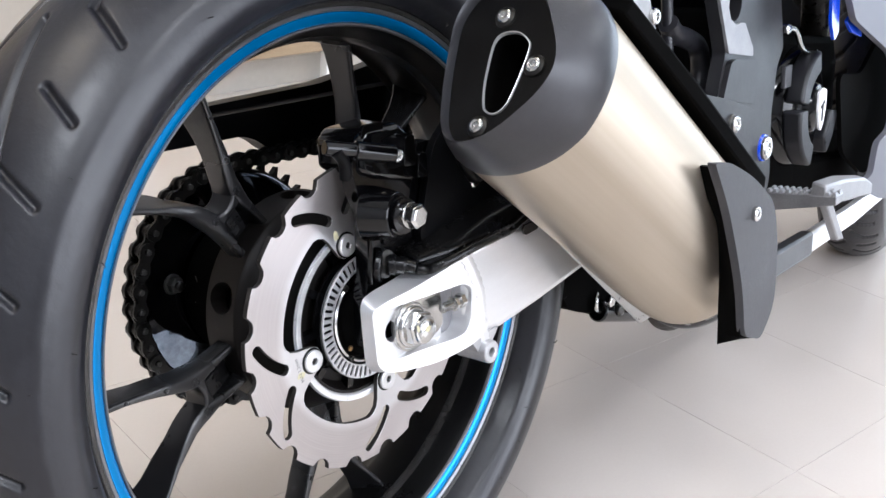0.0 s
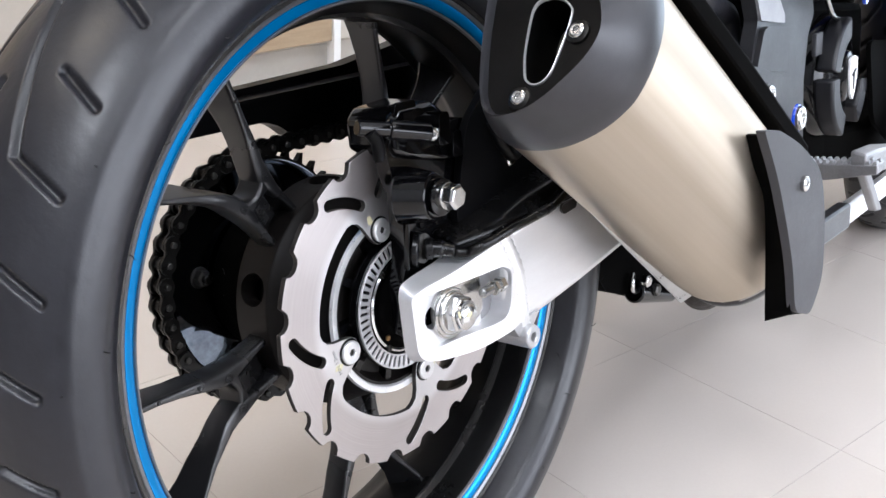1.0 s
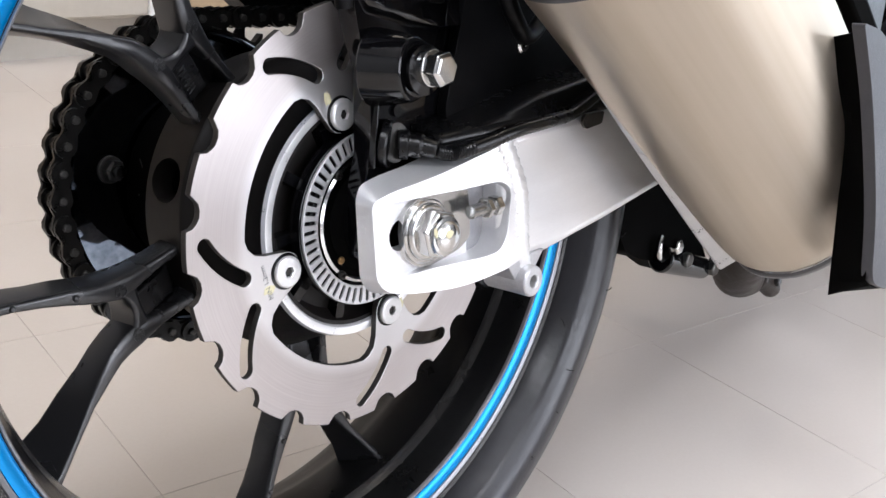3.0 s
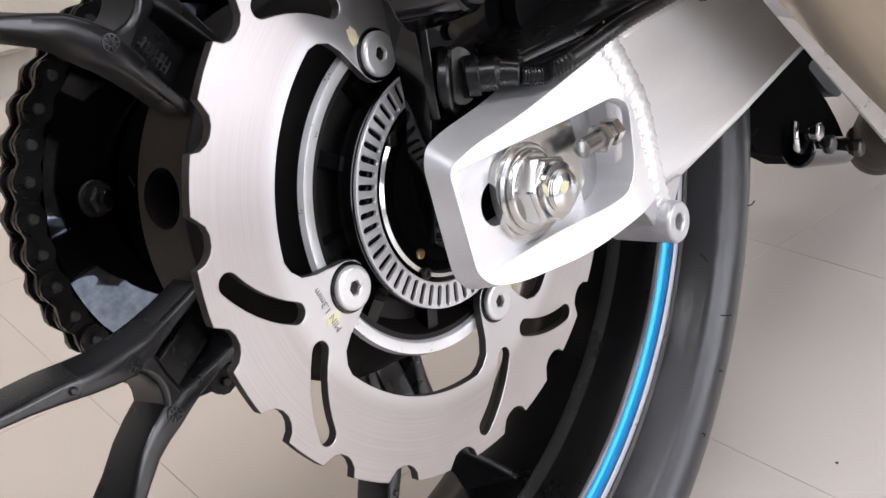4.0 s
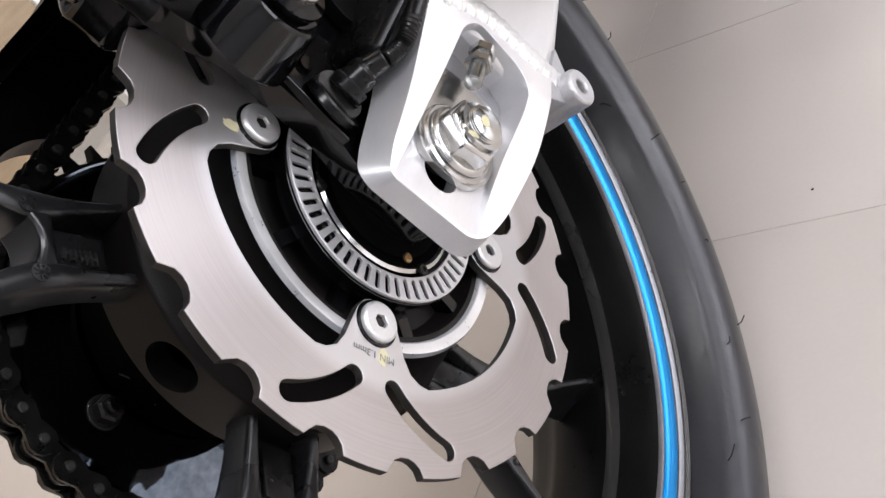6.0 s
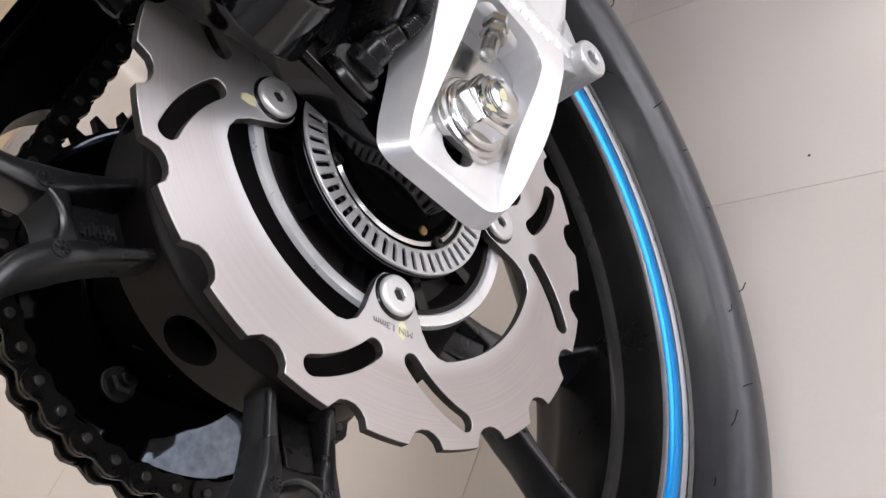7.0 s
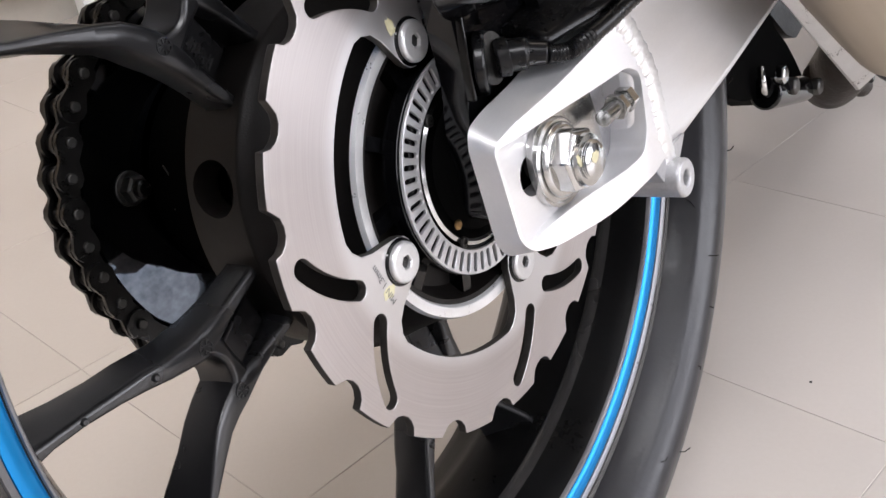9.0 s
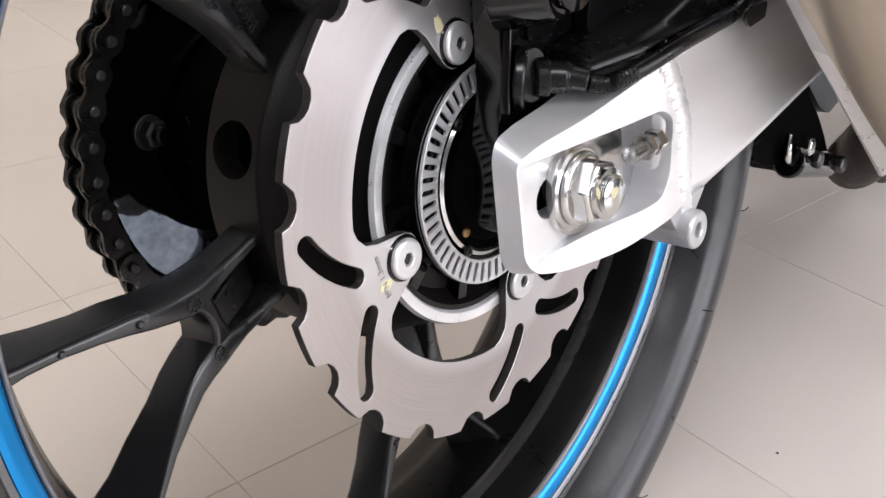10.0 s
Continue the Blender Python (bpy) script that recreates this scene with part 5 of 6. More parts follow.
frame_side = part("frame_casting", plate(round_poly([(0.440, 0.280), (0.436, 0.212), (0.463, 0.156), (0.452, 0.130), (0.444, 0.104), (0.535, 0.090), (0.546, 0.060), (0.556, -0.03), (0.610, -0.03), (0.618, 0.000), (0.611, 0.075), (0.620, 0.126), (0.637, 0.147), (0.620, 0.204), (0.630, 0.280)], 0.005),
                                         -0.1500, -0.1360, [[(0.482 + 0.019 * math.cos(i * math.pi / 10), 0.206 + 0.019 * math.sin(i * math.pi / 10)) for i in range(20)]]), frame_grey, bike, "grey cast frame side with a round hole", bevel=0.003)
part("bare_facet", plate(round_poly([(0.425, 0.232), (0.441, 0.200), (0.465, 0.156), (0.534, 0.147), (0.533, 0.156), (0.506, 0.184), (0.495, 0.1850), (0.482, 0.1835), (0.466, 0.190), (0.459, 0.202), (0.460, 0.215), (0.450, 0.232)], 0.002), -0.1530, -0.1495), alu_dark, frame_side, "bare machined facet", bevel=0.0008)
part("lower_boss", plate(round_poly([(0.448, 0.109), (0.466, 0.147), (0.478, 0.149), (0.544, 0.142), (0.541, 0.095)], 0.006), -0.1560, -0.1490), frame_grey, frame_side, bevel=0.003)
part("subframe_knuckle", plate(round_poly([(0.290, 0.225), (0.325, 0.191), (0.360, 0.167), (0.375, 0.182), (0.362, 0.205), (0.350, 0.235)], 0.008), -0.115, -0.085), alu_cast, bike, "cast aluminium shock mount", bevel=0.003)
for x, z in ((0.363, 0.199), (0.366, 0.159)):
    b_ = part("knuckle_bolt", prism(18, 0.0085, 0.006, 0.0015, 0.004, 0.003), zinc, bike, bevel=0.0005)
    b_.matrix_local = Matrix.Translation((x, -0.115, z))
part("coolant_hose", tube(curve_points([(0.405, -0.112, 0.190), (0.422, -0.112, 0.178), (0.448, -0.112, 0.172), (0.480, -0.112, 0.160), (0.490, -0.112, 0.135), (0.480, -0.112, 0.100)], 8), 0.0105, 18), rubber, bike, "thick black rubber hose", smooth=60)
part("coolant_hose", tube(curve_points([(0.402, -0.110, 0.24), (0.408, -0.110, 0.190), (0.412, -0.110, 0.150), (0.424, -0.110, 0.120)], 8), 0.0060, 14), rubber, bike, "thin black rubber hose", smooth=60)

# footrest with teeth
peg_in, peg_out = Vector((0.548, -0.175, -0.005)), Vector((0.512, -0.262, 0.007))


def peg_at(t, dx, dz):
    p = peg_in.lerp(peg_out, t)
    return (p.x + dx, p.y, p.z + dz)


peg = part("footrest", loft([[peg_at(t, -0.013, 0.004), peg_at(t, 0.013, 0.004), peg_at(t, 0.012, h), peg_at(t, -0.012, h)] for t, h in ((0.0, -0.018), (0.5, -0.012), (1.0, -0.006))]),
           alu_dark, bike, "silver footrest with a toothed top", bevel=0.0015)
tooth = mesh_of(loft([[(-0.0050, -0.0030, 0.003), (0.0050, -0.0030, 0.003), (0.0050, 0.0030, 0.003), (-0.0050, 0.0030, 0.003)],
                      [(-0.0035, -0.0012, 0.0072), (0.0035, -0.0012, 0.0072), (0.0035, 0.0012, 0.0072), (-0.0035, 0.0012, 0.0072)]]), "footrest_tooth", alu_dark)
for k in range(11):
    for dx in (-0.007, 0.007):
        t_ = new("footrest_tooth", tooth)
        t_.parent = peg
        t_.matrix_local = Matrix.Translation(peg_at(0.04 + k * 0.092, dx, 0))
part("footrest_hanger", loft([[(0.505, -0.250, 0.020), (0.512, -0.232, 0.022), (0.512, -0.232, 0.002), (0.505, -0.250, 0.000)],
                              [(0.600, -0.244, 0.008), (0.606, -0.224, 0.010), (0.606, -0.224, -0.016), (0.600, -0.244, -0.018)],
                              [(0.700, -0.240, -0.010), (0.704, -0.222, -0.008), (0.704, -0.222, -0.030), (0.700, -0.240, -0.032)],
                              [(0.760, -0.232, -0.028), (0.764, -0.220, -0.026), (0.764, -0.220, -0.044), (0.760, -0.232, -0.044)]]), alu_dark, peg, bevel=0.003)
part("footrest_spring", loft([[(0.560, -0.232, -0.004), (0.585, -0.232, -0.008), (0.585, -0.222, -0.008), (0.560, -0.222, -0.004)],
                              [(0.630, -0.232, -0.072), (0.655, -0.232, -0.076), (0.655, -0.222, -0.076), (0.630, -0.222, -0.072)]]), alu_dark, peg, bevel=0.002)
lever = part("brake_lever", loft([[(0.590, -0.207, -0.087), (0.590, -0.195, -0.087), (0.590, -0.195, -0.062), (0.590, -0.207, -0.062)],
                          [(0.790, -0.207, -0.092), (0.790, -0.195, -0.092), (0.790, -0.195, -0.066), (0.790, -0.207, -0.066)],
                          [(0.960, -0.207, -0.086), (0.960, -0.195, -0.086), (0.960, -0.195, -0.062), (0.960, -0.207, -0.062)]]), alu_paint, bike, "silver rear brake lever", bevel=0.003)
part("lever_sleeve", loft([[(0.400, -0.208, -0.081), (0.400, -0.194, -0.081), (0.400, -0.194, -0.052), (0.400, -0.208, -0.052)],
                           [(0.612, -0.209, -0.089), (0.612, -0.193, -0.089), (0.612, -0.193, -0.060), (0.612, -0.209, -0.060)]]), cap_grey, lever, "dark grey sleeve", bevel=0.003)

# ---- engine ----
eng = part("engine_block", loft([[(0.560, -0.095, -0.05), (0.560, 0.10, -0.05), (0.560, 0.10, 0.20), (0.560, -0.095, 0.20)],
                                 [(0.640, -0.125, -0.05), (0.640, 0.13, -0.05), (0.640, 0.13, 0.16), (0.640, -0.125, 0.16)],
                                 [(0.900, -0.130, -0.09), (0.900, 0.13, -0.09), (0.900, 0.13, 0.14), (0.900, -0.130, 0.14)],
                                 [(1.020, -0.100, -0.10), (1.020, 0.10, -0.10), (1.020, 0.10, 0.10), (1.020, -0.100, 0.10)]]), deep_black, bike, "black engine block", bevel=0.01)
part("cylinder", loft([[(0.60, -0.118, 0.12), (0.60, 0.085, 0.12), (0.80, 0.085, 0.12), (0.80, -0.118, 0.12)], [(0.55, -0.118, 0.36), (0.55, 0.085, 0.36), (0.78, 0.085, 0.36), (0.78, -0.118, 0.36)]]), gloss_black, eng, bevel=0.006)
CC = Matrix.Translation((0.752, 0, 0.062))
cover = part("clutch_cover", lathe([(0.0, -0.1500), (0.050, -0.1500), (0.066, -0.1460), (0.074, -0.1380), (0.078, -0.1250)], 64), gloss_black, bike, "round black clutch cover with raised segments")
cover.matrix_local = CC
for a0, a1 in ((100, 168), (176, 250), (-60, -10)):
    seg_ = [polar(0.046, a0 + (a1 - a0) * i / 8) for i in range(9)] + [polar(0.075, a1 - (a1 - a0) * i / 8) for i in range(9)]
    part("cover_segment", plate(seg_, -0.1640, -0.1400), frame_grey, cover, bevel=0.004, segs=3)
badge = round_poly([(-0.017, 0.030), (0.0, 0.036), (0.017, 0.030), (0.018, 0.0), (0.010, -0.028), (0.0, -0.040), (-0.010, -0.028), (-0.018, 0.0)], 0.003)
part("cover_badge", plate([(x * 0.85, z * 0.72) for x, z in badge], -0.1655, -0.1625), logo_white, cover, "plain white shield badge", bevel=0.0008)
part("badge_seat", lathe([(0.0, -0.1630), (0.022, -0.1630), (0.030, -0.1600), (0.034, -0.1490)], 40), gloss_black, cover)
part("badge_mark", plate([(-0.0018, -0.016), (0.0022, -0.016), (0.003, 0.004), (0.008, 0.007), (0.007, 0.010), (-0.008, 0.003), (-0.0065, 0.0005), (-0.0018, 0.0015)], -0.1664, -0.1659), matt_black, cover)
part("oil_cap", prism(18, 0.010, 0.012, 0.002), gloss_black, eng).matrix_local = Matrix.Translation((0.800, -0.130, 0.115))
part("engine_plate", box(0.648, 0.672, -0.151, -0.146, 0.098, 0.124), guard_grey, bike, bevel=0.001)
part("clutch_cable", tube(curve_points([(0.640, -0.150, 0.168), (0.670, -0.152, 0.164), (0.700, -0.152, 0.140), (0.745, -0.150, 0.128)], 8), 0.0032, 10), zinc, bike, "bright cable stay", smooth=60)
for x, z in ((0.640, 0.168), (0.750, 0.128)):
    part("cable_end", prism(12, 0.0065, 0.010, 0.002), zinc, bike).matrix_local = Matrix.Translation((x, -0.146, z))
part("header_pipe", tube(curve_points([(0.66, -0.12, 0.26), (0.76, -0.13, 0.235), (0.84, -0.12, 0.19), (0.92, -0.09, 0.10)], 8), 0.020, 20), carbon_steel, bike, "dark steel header pipe", smooth=60)
fair = part("side_fairing", plate(round_poly([(0.675, 0.300), (0.683, 0.205), (0.713, 0.174), (0.778, 0.154), (0.886, 0.121), (0.960, 0.070), (0.925, 0.012), (0.869, 0.003), (0.855, -0.037), (0.792, -0.043), (0.900, -0.080), (1.10, -0.12), (1.20, 0.10), (1.10, 0.36)], 0.010), -0.2080, -0.2000), fairing_white, bike, "white side fairing greyed as in shade, with blue inner edge", bevel=0.003)
part("fairing_inside", plate(round_poly([(0.655, 0.215), (0.660, 0.175), (0.676, 0.152), (0.690, 0.162), (0.684, 0.205)], 0.005), -0.1960, -0.1920), fairing_blue, fair, "deep blue inner panel", bevel=0.001)
part("fairing_inside", plate(round_poly([(0.720, 0.172), (0.745, 0.157), (0.790, 0.148), (0.782, 0.160), (0.735, 0.178)], 0.005), -0.1960, -0.1920), fairing_blue, fair, "deep blue inner panel", bevel=0.001)
part("fairing_lining", plate(round_poly([(0.80, 0.10), (0.90, 0.09), (1.10, 0.20), (1.15, -0.05), (0.95, -0.06), (0.84, -0.01)], 0.02), -0.1700, -0.1640), deep_black, fair, "black inner lining", bevel=0.002)
part("belly_pan", loft([[(0.62, -0.10, -0.05), (0.62, 0.10, -0.05), (0.62, 0.10, 0.0), (0.62, -0.10, 0.0)],
                        [(0.90, -0.150, -0.085), (0.90, 0.15, -0.085), (0.90, 0.15, -0.02), (0.90, -0.150, -0.02)],
                        [(1.08, -0.13, -0.115), (1.08, 0.13, -0.115), (1.08, 0.13, -0.02), (1.08, -0.13, -0.02)]]), deep_black, bike, "black belly pan", bevel=0.01)
part("rear_shock_body", tube([(0.36, -0.02, 0.24), (0.43, -0.02, -0.06)], 0.03, 24), gloss_black, bike, "black rear shock absorber")
part("seat_tail", loft([[(-0.15, -0.10, 0.52), (-0.15, 0.10, 0.52), (-0.15, 0.10, 0.60), (-0.15, -0.10, 0.60)], [(0.60, -0.14, 0.40), (0.60, 0.14, 0.40), (0.60, 0.14, 0.56), (0.60, -0.14, 0.56)]]), matt_black, bike, "black tail and seat unit", bevel=0.02)
part("fuel_tank", loft([[(0.60, -0.12, 0.30), (0.60, 0.12, 0.30), (0.60, 0.10, 0.60), (0.60, -0.10, 0.60)], [(0.90, -0.20, 0.28), (0.90, 0.20, 0.28), (0.90, 0.14, 0.72), (0.90, -0.14, 0.72)], [(1.20, -0.16, 0.30), (1.20, 0.16, 0.30), (1.20, 0.10, 0.70), (1.20, -0.10, 0.70)]]), fairing_blue, bike, "blue fuel tank", bevel=0.03)
for sg in (-1, 1):
    part("fork_leg", tube([(1.385, -0.065 + 0.10 * sg, 0.0), (1.13, 0.10 * sg, 0.62)], 0.026, 20), gloss_black, bike, "black front fork leg")
# linkage below the swingarm
link_ = part("shock_linkage", plate(round_poly([(0.250, -0.020), (0.298, -0.088), (0.318, -0.098), (0.365, -0.113), (0.395, -0.131), (0.430, -0.137), (0.446, -0.128), (0.434, -0.110), (0.418, -0.090), (0.396, -0.070), (0.380, -0.020)], 0.005), -0.0600, -0.0200), deep_black, bike, "black suspension linkage under the swingarm", bevel=0.004)
part("linkage_knuckle", plate(round_poly([(0.400, -0.060), (0.432, -0.088), (0.452, -0.098), (0.480, -0.092), (0.492, -0.078), (0.478, -0.040)], 0.006), -0.0560, -0.0300), matt_black, link_, bevel=0.003)
part("linkage_arm", tube([(0.345, -0.066, -0.103), (0.425, -0.066, -0.130)], [0.012, 0.010], 20), gloss_black, link_, bevel=0.002)
for x, y, z in ((0.352, -0.074, -0.092), (0.372, -0.074, -0.108), (0.424, -0.074, -0.128)):
    b_ = part("linkage_bolt", prism(6, 0.0068, 0.007, 0.0012), zinc if x < 0.36 else pin_steel, link_, "linkage bolt", bevel=0.0005)
    b_.matrix_local = Matrix.Translation((x, y, z))
part("linkage_bracket", tube(curve_points([(0.345, -0.066, -0.084), (0.339, -0.068, -0.090), (0.341, -0.068, -0.100), (0.354, -0.068, -0.108), (0.374, -0.066, -0.112)], 6), 0.0026, 12), zinc, link_, "bent bright bracket", smooth=60)
stand = part("side_stand", tube(curve_points([(0.56, 0.10, -0.14), (0.60, 0.20, -0.22), (0.64, 0.275, -0.300)], 6), 0.011, 14), gloss_black, bike, "black side stand")
part("stand_foot", box(0.61, 0.68, 0.255, 0.300, -0.3430, -0.300), gloss_black, stand, bevel=0.003)

# front wheel
ft = new("front_tyre", tyre_mesh(0.298, 0.056, 0.2305, 0.040, 520, 360 / 24, [((6.0, -52), (3.0, -24), 0.0028), ((3.0, -24), (-1.5, -6), 0.0025), ((12.0, -46), (9.0, -14), 0.0026)], 0.0042))
ft.parent = bike
ft.matrix_local = pose(1.395, -0.065, -0.004, 0, 0, 8)
tagged(ft, "black rubber front tyre with curved grooves")
part("front_rim", lathe([(0.2300, -0.042), (0.2240, -0.044), (0.2120, -0.036), (0.1900, -0.024), (0.1880, 0.0), (0.1900, 0.024), (0.2120, 0.036), (0.2240, 0.044), (0.2300, 0.042)], 96), rim_black, ft)
for k in range(5):
    part("front_spoke", loft([[(0.03, -0.015, -0.02), (0.03, 0.015, -0.02), (0.03, 0.015, 0.02), (0.03, -0.015, 0.02)], [(0.19, -0.012, -0.012), (0.19, 0.012, -0.012), (0.19, 0.012, 0.012), (0.19, -0.012, 0.012)]]), cast_black, ft, bevel=0.003).matrix_local = spin(k * 72)

# silencer group and engine half, turned, moved and scaled to fit the camera's view


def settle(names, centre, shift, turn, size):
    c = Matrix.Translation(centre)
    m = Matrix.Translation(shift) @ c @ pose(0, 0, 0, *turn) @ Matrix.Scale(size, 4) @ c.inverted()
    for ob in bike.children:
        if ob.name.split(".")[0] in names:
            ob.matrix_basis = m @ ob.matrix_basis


settle({"exhaust_silencer", "heat_shield"}, (0.185, -0.2055, 0.074), (-0.0051, -0.0019, 0.0019), (0.13, 0.40, 1.34), 0.997)
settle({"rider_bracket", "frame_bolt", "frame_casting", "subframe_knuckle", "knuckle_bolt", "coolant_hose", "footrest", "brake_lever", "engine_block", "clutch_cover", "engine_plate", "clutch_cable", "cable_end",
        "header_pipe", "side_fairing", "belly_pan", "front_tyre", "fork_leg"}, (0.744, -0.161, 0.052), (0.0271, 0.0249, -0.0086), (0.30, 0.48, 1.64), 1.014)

# ---- the showroom ----
WT = 0.15


def structure(name, bm, material, label="", bevel=0.0):
    ob = new(name, mesh_of(bm, name, material, 35))
    tagged(ob, label, kind="structure")
    if bevel:
        mod = ob.modifiers.new("soft_edge", 'BEVEL')
        mod.width, mod.segments, mod.limit_method = bevel, 2, 'ANGLE'
    return ob


def wall_with_openings(name, along, pos, thick, lo, hi, top, openings):
    """A wall along x or y, built of pieces round its openings (from, to, sill, head)."""
    bm = bmesh.new()

    def block(a, b, z0, z1):
        if along == "x":
            add_mesh(bm, box(a, b, pos, pos + thick, z0, z1))
        else:
            add_mesh(bm, box(pos, pos + thick, a, b, z0, z1))
    at = lo
    for a, b, s, h in sorted(openings):
        block(at, a, 0, top)
        if s > 0:
            block(a, b, 0, s)
        block(a, b, h, top)
        at = b
    block(at, hi, 0, top)
    return structure(name, bm, wall_paint, "unseen wall, grey to keep reflections dark")


# walls and ceiling added out of view; wall grey keeps reflections dark
wall_with_openings("wall_north", "x", ROOM_Y1, WT, ROOM_X0 - WT, ROOM_X1 + WT, ROOM_H, [])
wall_with_openings("wall_east", "y", ROOM_X1, WT, ROOM_Y0, ROOM_Y1, ROOM_H, [(-2.6, 0.4, 0.02, 2.45)])
wall_with_openings("wall_south", "x", ROOM_Y0 - WT, WT, ROOM_X0 - WT, ROOM_X1 + WT, ROOM_H, [(-1.6, 2.8, 0.4, 2.7)])
wall_with_openings("wall_west", "y", ROOM_X0 - WT, WT, ROOM_Y0, ROOM_Y1, ROOM_H, [])
structure("ceiling", box(ROOM_X0 - WT, ROOM_X1 + WT, ROOM_Y0 - WT, ROOM_Y1 + WT, ROOM_H, ROOM_H + 0.1), ceiling_white, "white showroom ceiling")


def window(name, along, pos, a, b, s, h, panes):
    root = new(name)
    tagged(root, "unseen shop window with white frame", kind="structure")
    bars = [(a, a + 0.05, s, h), (b - 0.05, b, s, h), (a, b, s, s + 0.05), (a, b, h - 0.05, h)]
    for i in range(1, panes):
        c = a + (b - a) * i / panes
        bars.append((c - 0.025, c + 0.025, s + 0.05, h - 0.05))
    fr_ = bmesh.new()
    for p, q, z0, z1 in bars:
        add_mesh(fr_, box(p, q, pos - 0.03, pos + 0.03, z0, z1) if along == "x" else box(pos - 0.03, pos + 0.03, p, q, z0, z1))
    part("window_frame", fr_, white_trim, root)
    for i in range(panes):
        p, q = a + (b - a) * i / panes + 0.03, a + (b - a) * (i + 1) / panes - 0.03
        g_ = part("pane", box(p, q, pos - 0.003, pos + 0.003, s + 0.05, h - 0.05) if along == "x" else box(pos - 0.003, pos + 0.003, p, q, s + 0.05, h - 0.05), glass, root)
        g_.visible_shadow = False
    return root


window("window_1", "x", ROOM_Y0 - 0.07, -1.6, 2.8, 0.4, 2.7, 3)
window("window_2", "y", ROOM_X1 + 0.07, -2.6, 0.4, 0.02, 2.45, 3)
# glowing sheets added outside the windows, out of view
back2 = new("backdrop", mesh_of(box(ROOM_X1 + 1.5, ROOM_X1 + 1.6, -6.0, 4.0, -0.5, 5.0), "backdrop", outside_glow))
tagged(back2, "glowing sheet added outside the glazed entrance", kind="structure")
back = new("backdrop", mesh_of(box(-6.0, 7.0, ROOM_Y0 - 1.6, ROOM_Y0 - 1.5, -0.5, 5.0), "backdrop", outside_glow))
tagged(back, "glowing sheet added outside the window", kind="structure")

for px_, py_ in PANELS:
    root = new("ceiling_light")
    root.location = (px_, py_, ROOM_H)
    tagged(root, "square white ceiling light panel out of view", "ceiling light", "ceiling light panels")
    fr_ = bmesh.new()
    for q in ((-0.31, 0.31, -0.61, -0.58), (-0.31, 0.31, 0.58, 0.61), (-0.31, -0.28, -0.58, 0.58), (0.28, 0.31, -0.58, 0.58)):
        add_mesh(fr_, box(q[0], q[1], q[2], q[3], -0.03, 0.0))
    part("frame", fr_, white_trim, root)
    part("diffuser", box(-0.28, 0.28, -0.58, 0.58, -0.022, -0.004), panel_glow, root)

# counter with cream and wood fronts on the far side of the bike
CY = 1.45
counter = new("display_counter")
counter.location = (0.9, CY, 0)
tagged(counter, "low cream laminate display counter with wooden bays", "counter")
part("body", box(-1.9, 1.9, 0.02, 0.55, 0.08, 0.96), panel_cream, counter, bevel=0.004)
part("plinth", box(-1.9, 1.9, 0.05, 0.52, 0.0, 0.08), panel_cream, counter)
part("worktop", box(-1.93, 1.93, -0.01, 0.58, 0.96, 1.0), white_trim, counter, bevel=0.004)
for k, x in enumerate((-1.5, -0.9, -0.3, 0.3, 0.9, 1.5)):
    part("front_panel", box(x - 0.285, x + 0.285, 0.0, 0.02, 0.09, 0.95), wood if k in (0, 1, 3, 5) else panel_cream, counter, "oak laminate front" if k in (0, 1, 3, 5) else "cream laminate front", bevel=0.002)
for x in (-1.2, -0.6, 0.0, 0.6, 1.2):
    part("white_post", box(x - 0.014, x + 0.014, -0.006, 0.02, 0.0, 0.96), white_trim, counter, bevel=0.002)

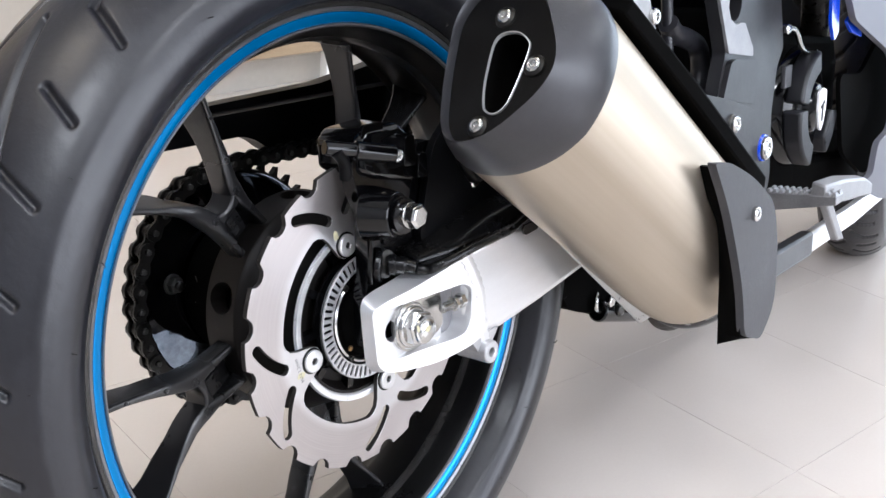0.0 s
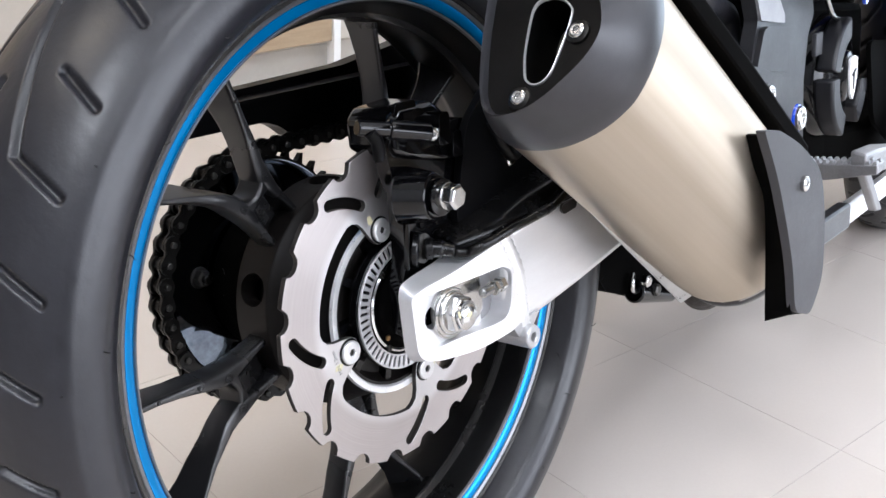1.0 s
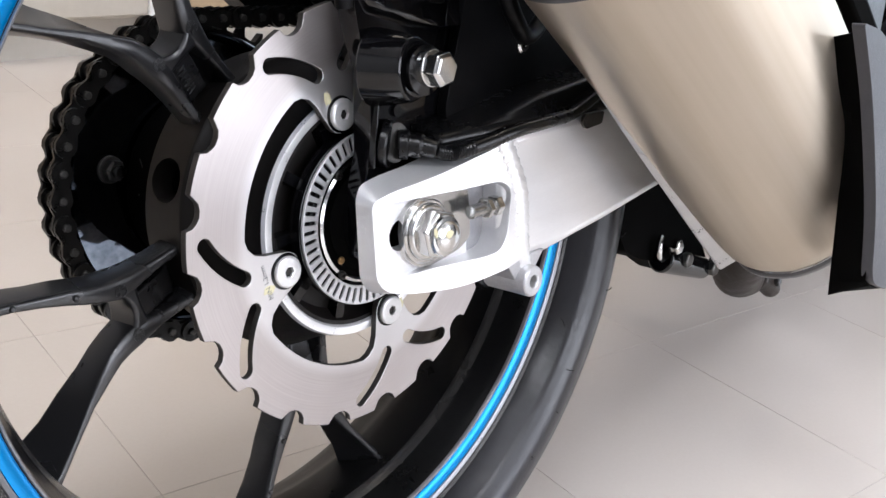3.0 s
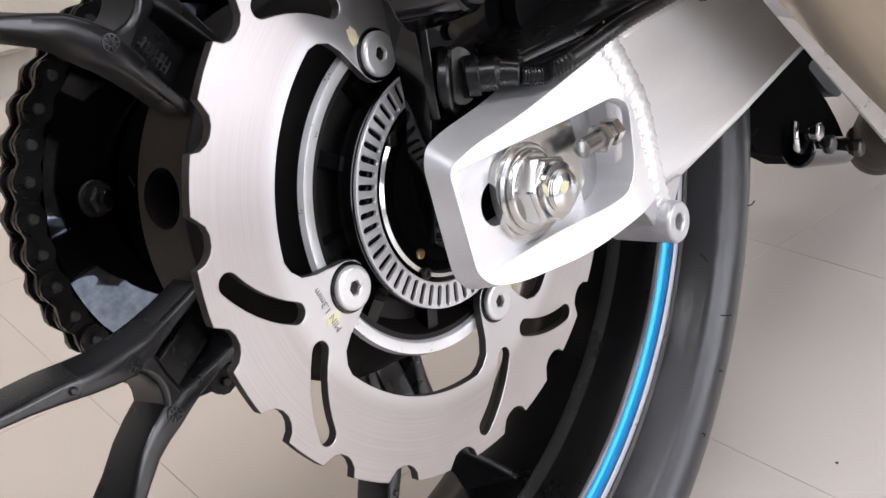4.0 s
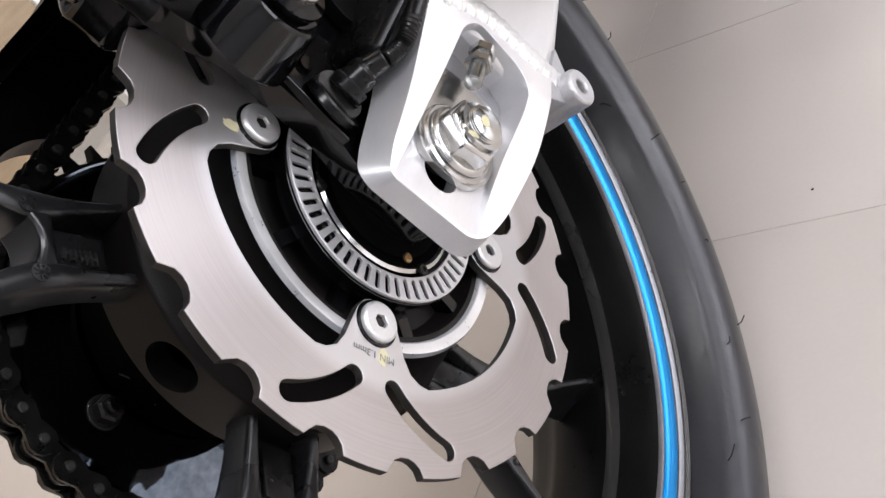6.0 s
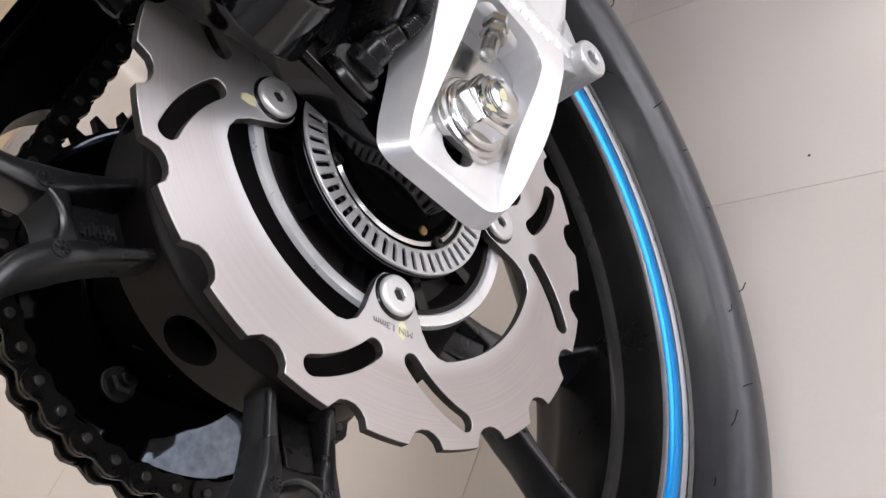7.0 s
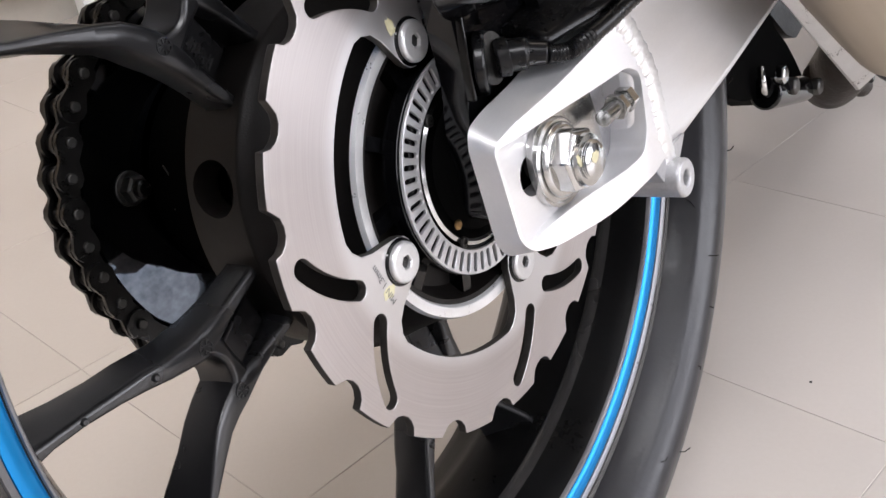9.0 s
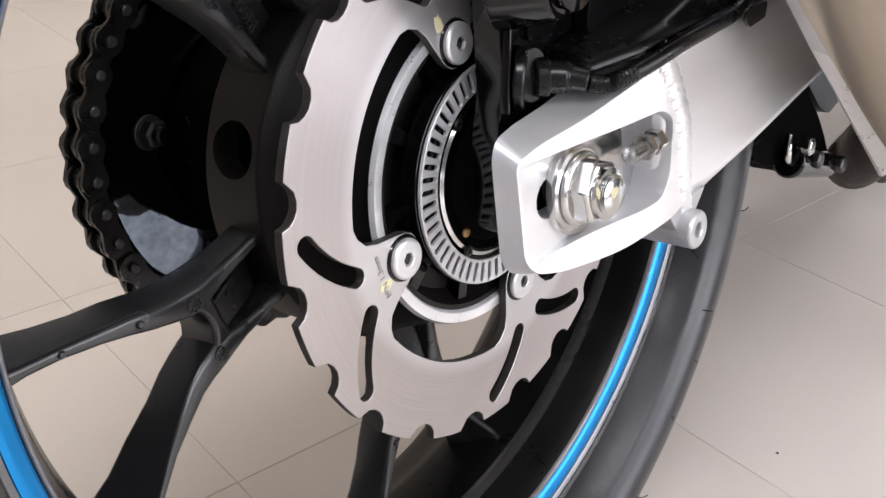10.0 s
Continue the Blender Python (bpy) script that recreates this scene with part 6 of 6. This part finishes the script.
# ---- floor tiles ----
TS, TILE_TURN, TP = 0.302, -10.4, Vector((0.609, 0.034))
floor = new("floor", mesh_of(box(ROOM_X0, ROOM_X1, ROOM_Y0, ROOM_Y1, -0.12, -0.0005), "floor", grout))
tagged(floor, "cream polished floor tiles with thin grey joints", kind="structure")
J = 0.0004
tile_bm = bmesh.new()
lower = [(-TS / 2 + J, -TS / 2 + J), (TS / 2 - J, -TS / 2 + J), (TS / 2 - J, TS / 2 - J), (-TS / 2 + J, TS / 2 - J)]
vv = [[tile_bm.verts.new((x, y, z)) for x, y in pts] for z, pts in ((-0.008, lower), (-0.0003, lower), (0.0, [(x * (1 - 0.0016), y * (1 - 0.0016)) for x, y in lower]))]
for a, b in zip(vv, vv[1:]):
    for i in range(4):
        tile_bm.faces.new((a[i], a[(i + 1) % 4], b[(i + 1) % 4], b[i]))
tile_bm.faces.new(vv[-1])
tile_mesh = mesh_of(tile_bm, "floor_tile", tile_cream)
R2 = Matrix.Rotation(radians(TILE_TURN), 2)
near, far = [], []
for i in range(-22, 24):
    for j in range(-24, 20):
        p = TP + R2 @ Vector(((i + 0.5) * TS, (j + 0.5) * TS))
        if ROOM_X0 - 0.04 < p.x < ROOM_X1 + 0.04 and ROOM_Y0 - 0.04 < p.y < ROOM_Y1 + 0.04:
            (near if -1.2 < p.x < 3.2 and -1.6 < p.y < 1.9 else far).append(p)
near.sort(key=lambda p: (p - Vector((0.9, 0.2))).length)
far += near[290:]
for p in near[:290]:
    o = new("floor_tile", tile_mesh)
    o.parent = floor
    o.matrix_local = pose(p.x, p.y, 0, 0, 0, TILE_TURN)
vs, fs = [], []
src_v = [v.co.copy() for v in tile_mesh.vertices]
for p in far:
    m_ = pose(p.x, p.y, 0, 0, 0, TILE_TURN)
    k = len(vs)
    vs += [tuple(m_ @ v) for v in src_v]
    fs += [tuple(k + i for i in f.vertices) for f in tile_mesh.polygons]
me = bpy.data.meshes.new("far_tiles")
me.from_pydata(vs, [], fs)
me.materials.append(tile_cream)
rest = new("far_tiles", me)
rest.parent = floor
tagged(rest, "cream polished floor tiles", kind="stuff")
# a dark speck of grit on the tiles
grit = new("grit_speck", mesh_of(blot(0, 0, 0.0015, 0.0011, 0.0, 21), "grit_speck", groove_rubber))
grit.matrix_world = pose(0.305, -0.135, 0.0002, 90, 0, 0)
tagged(grit, "tiny dark speck of grit on the floor tiles", "grit")
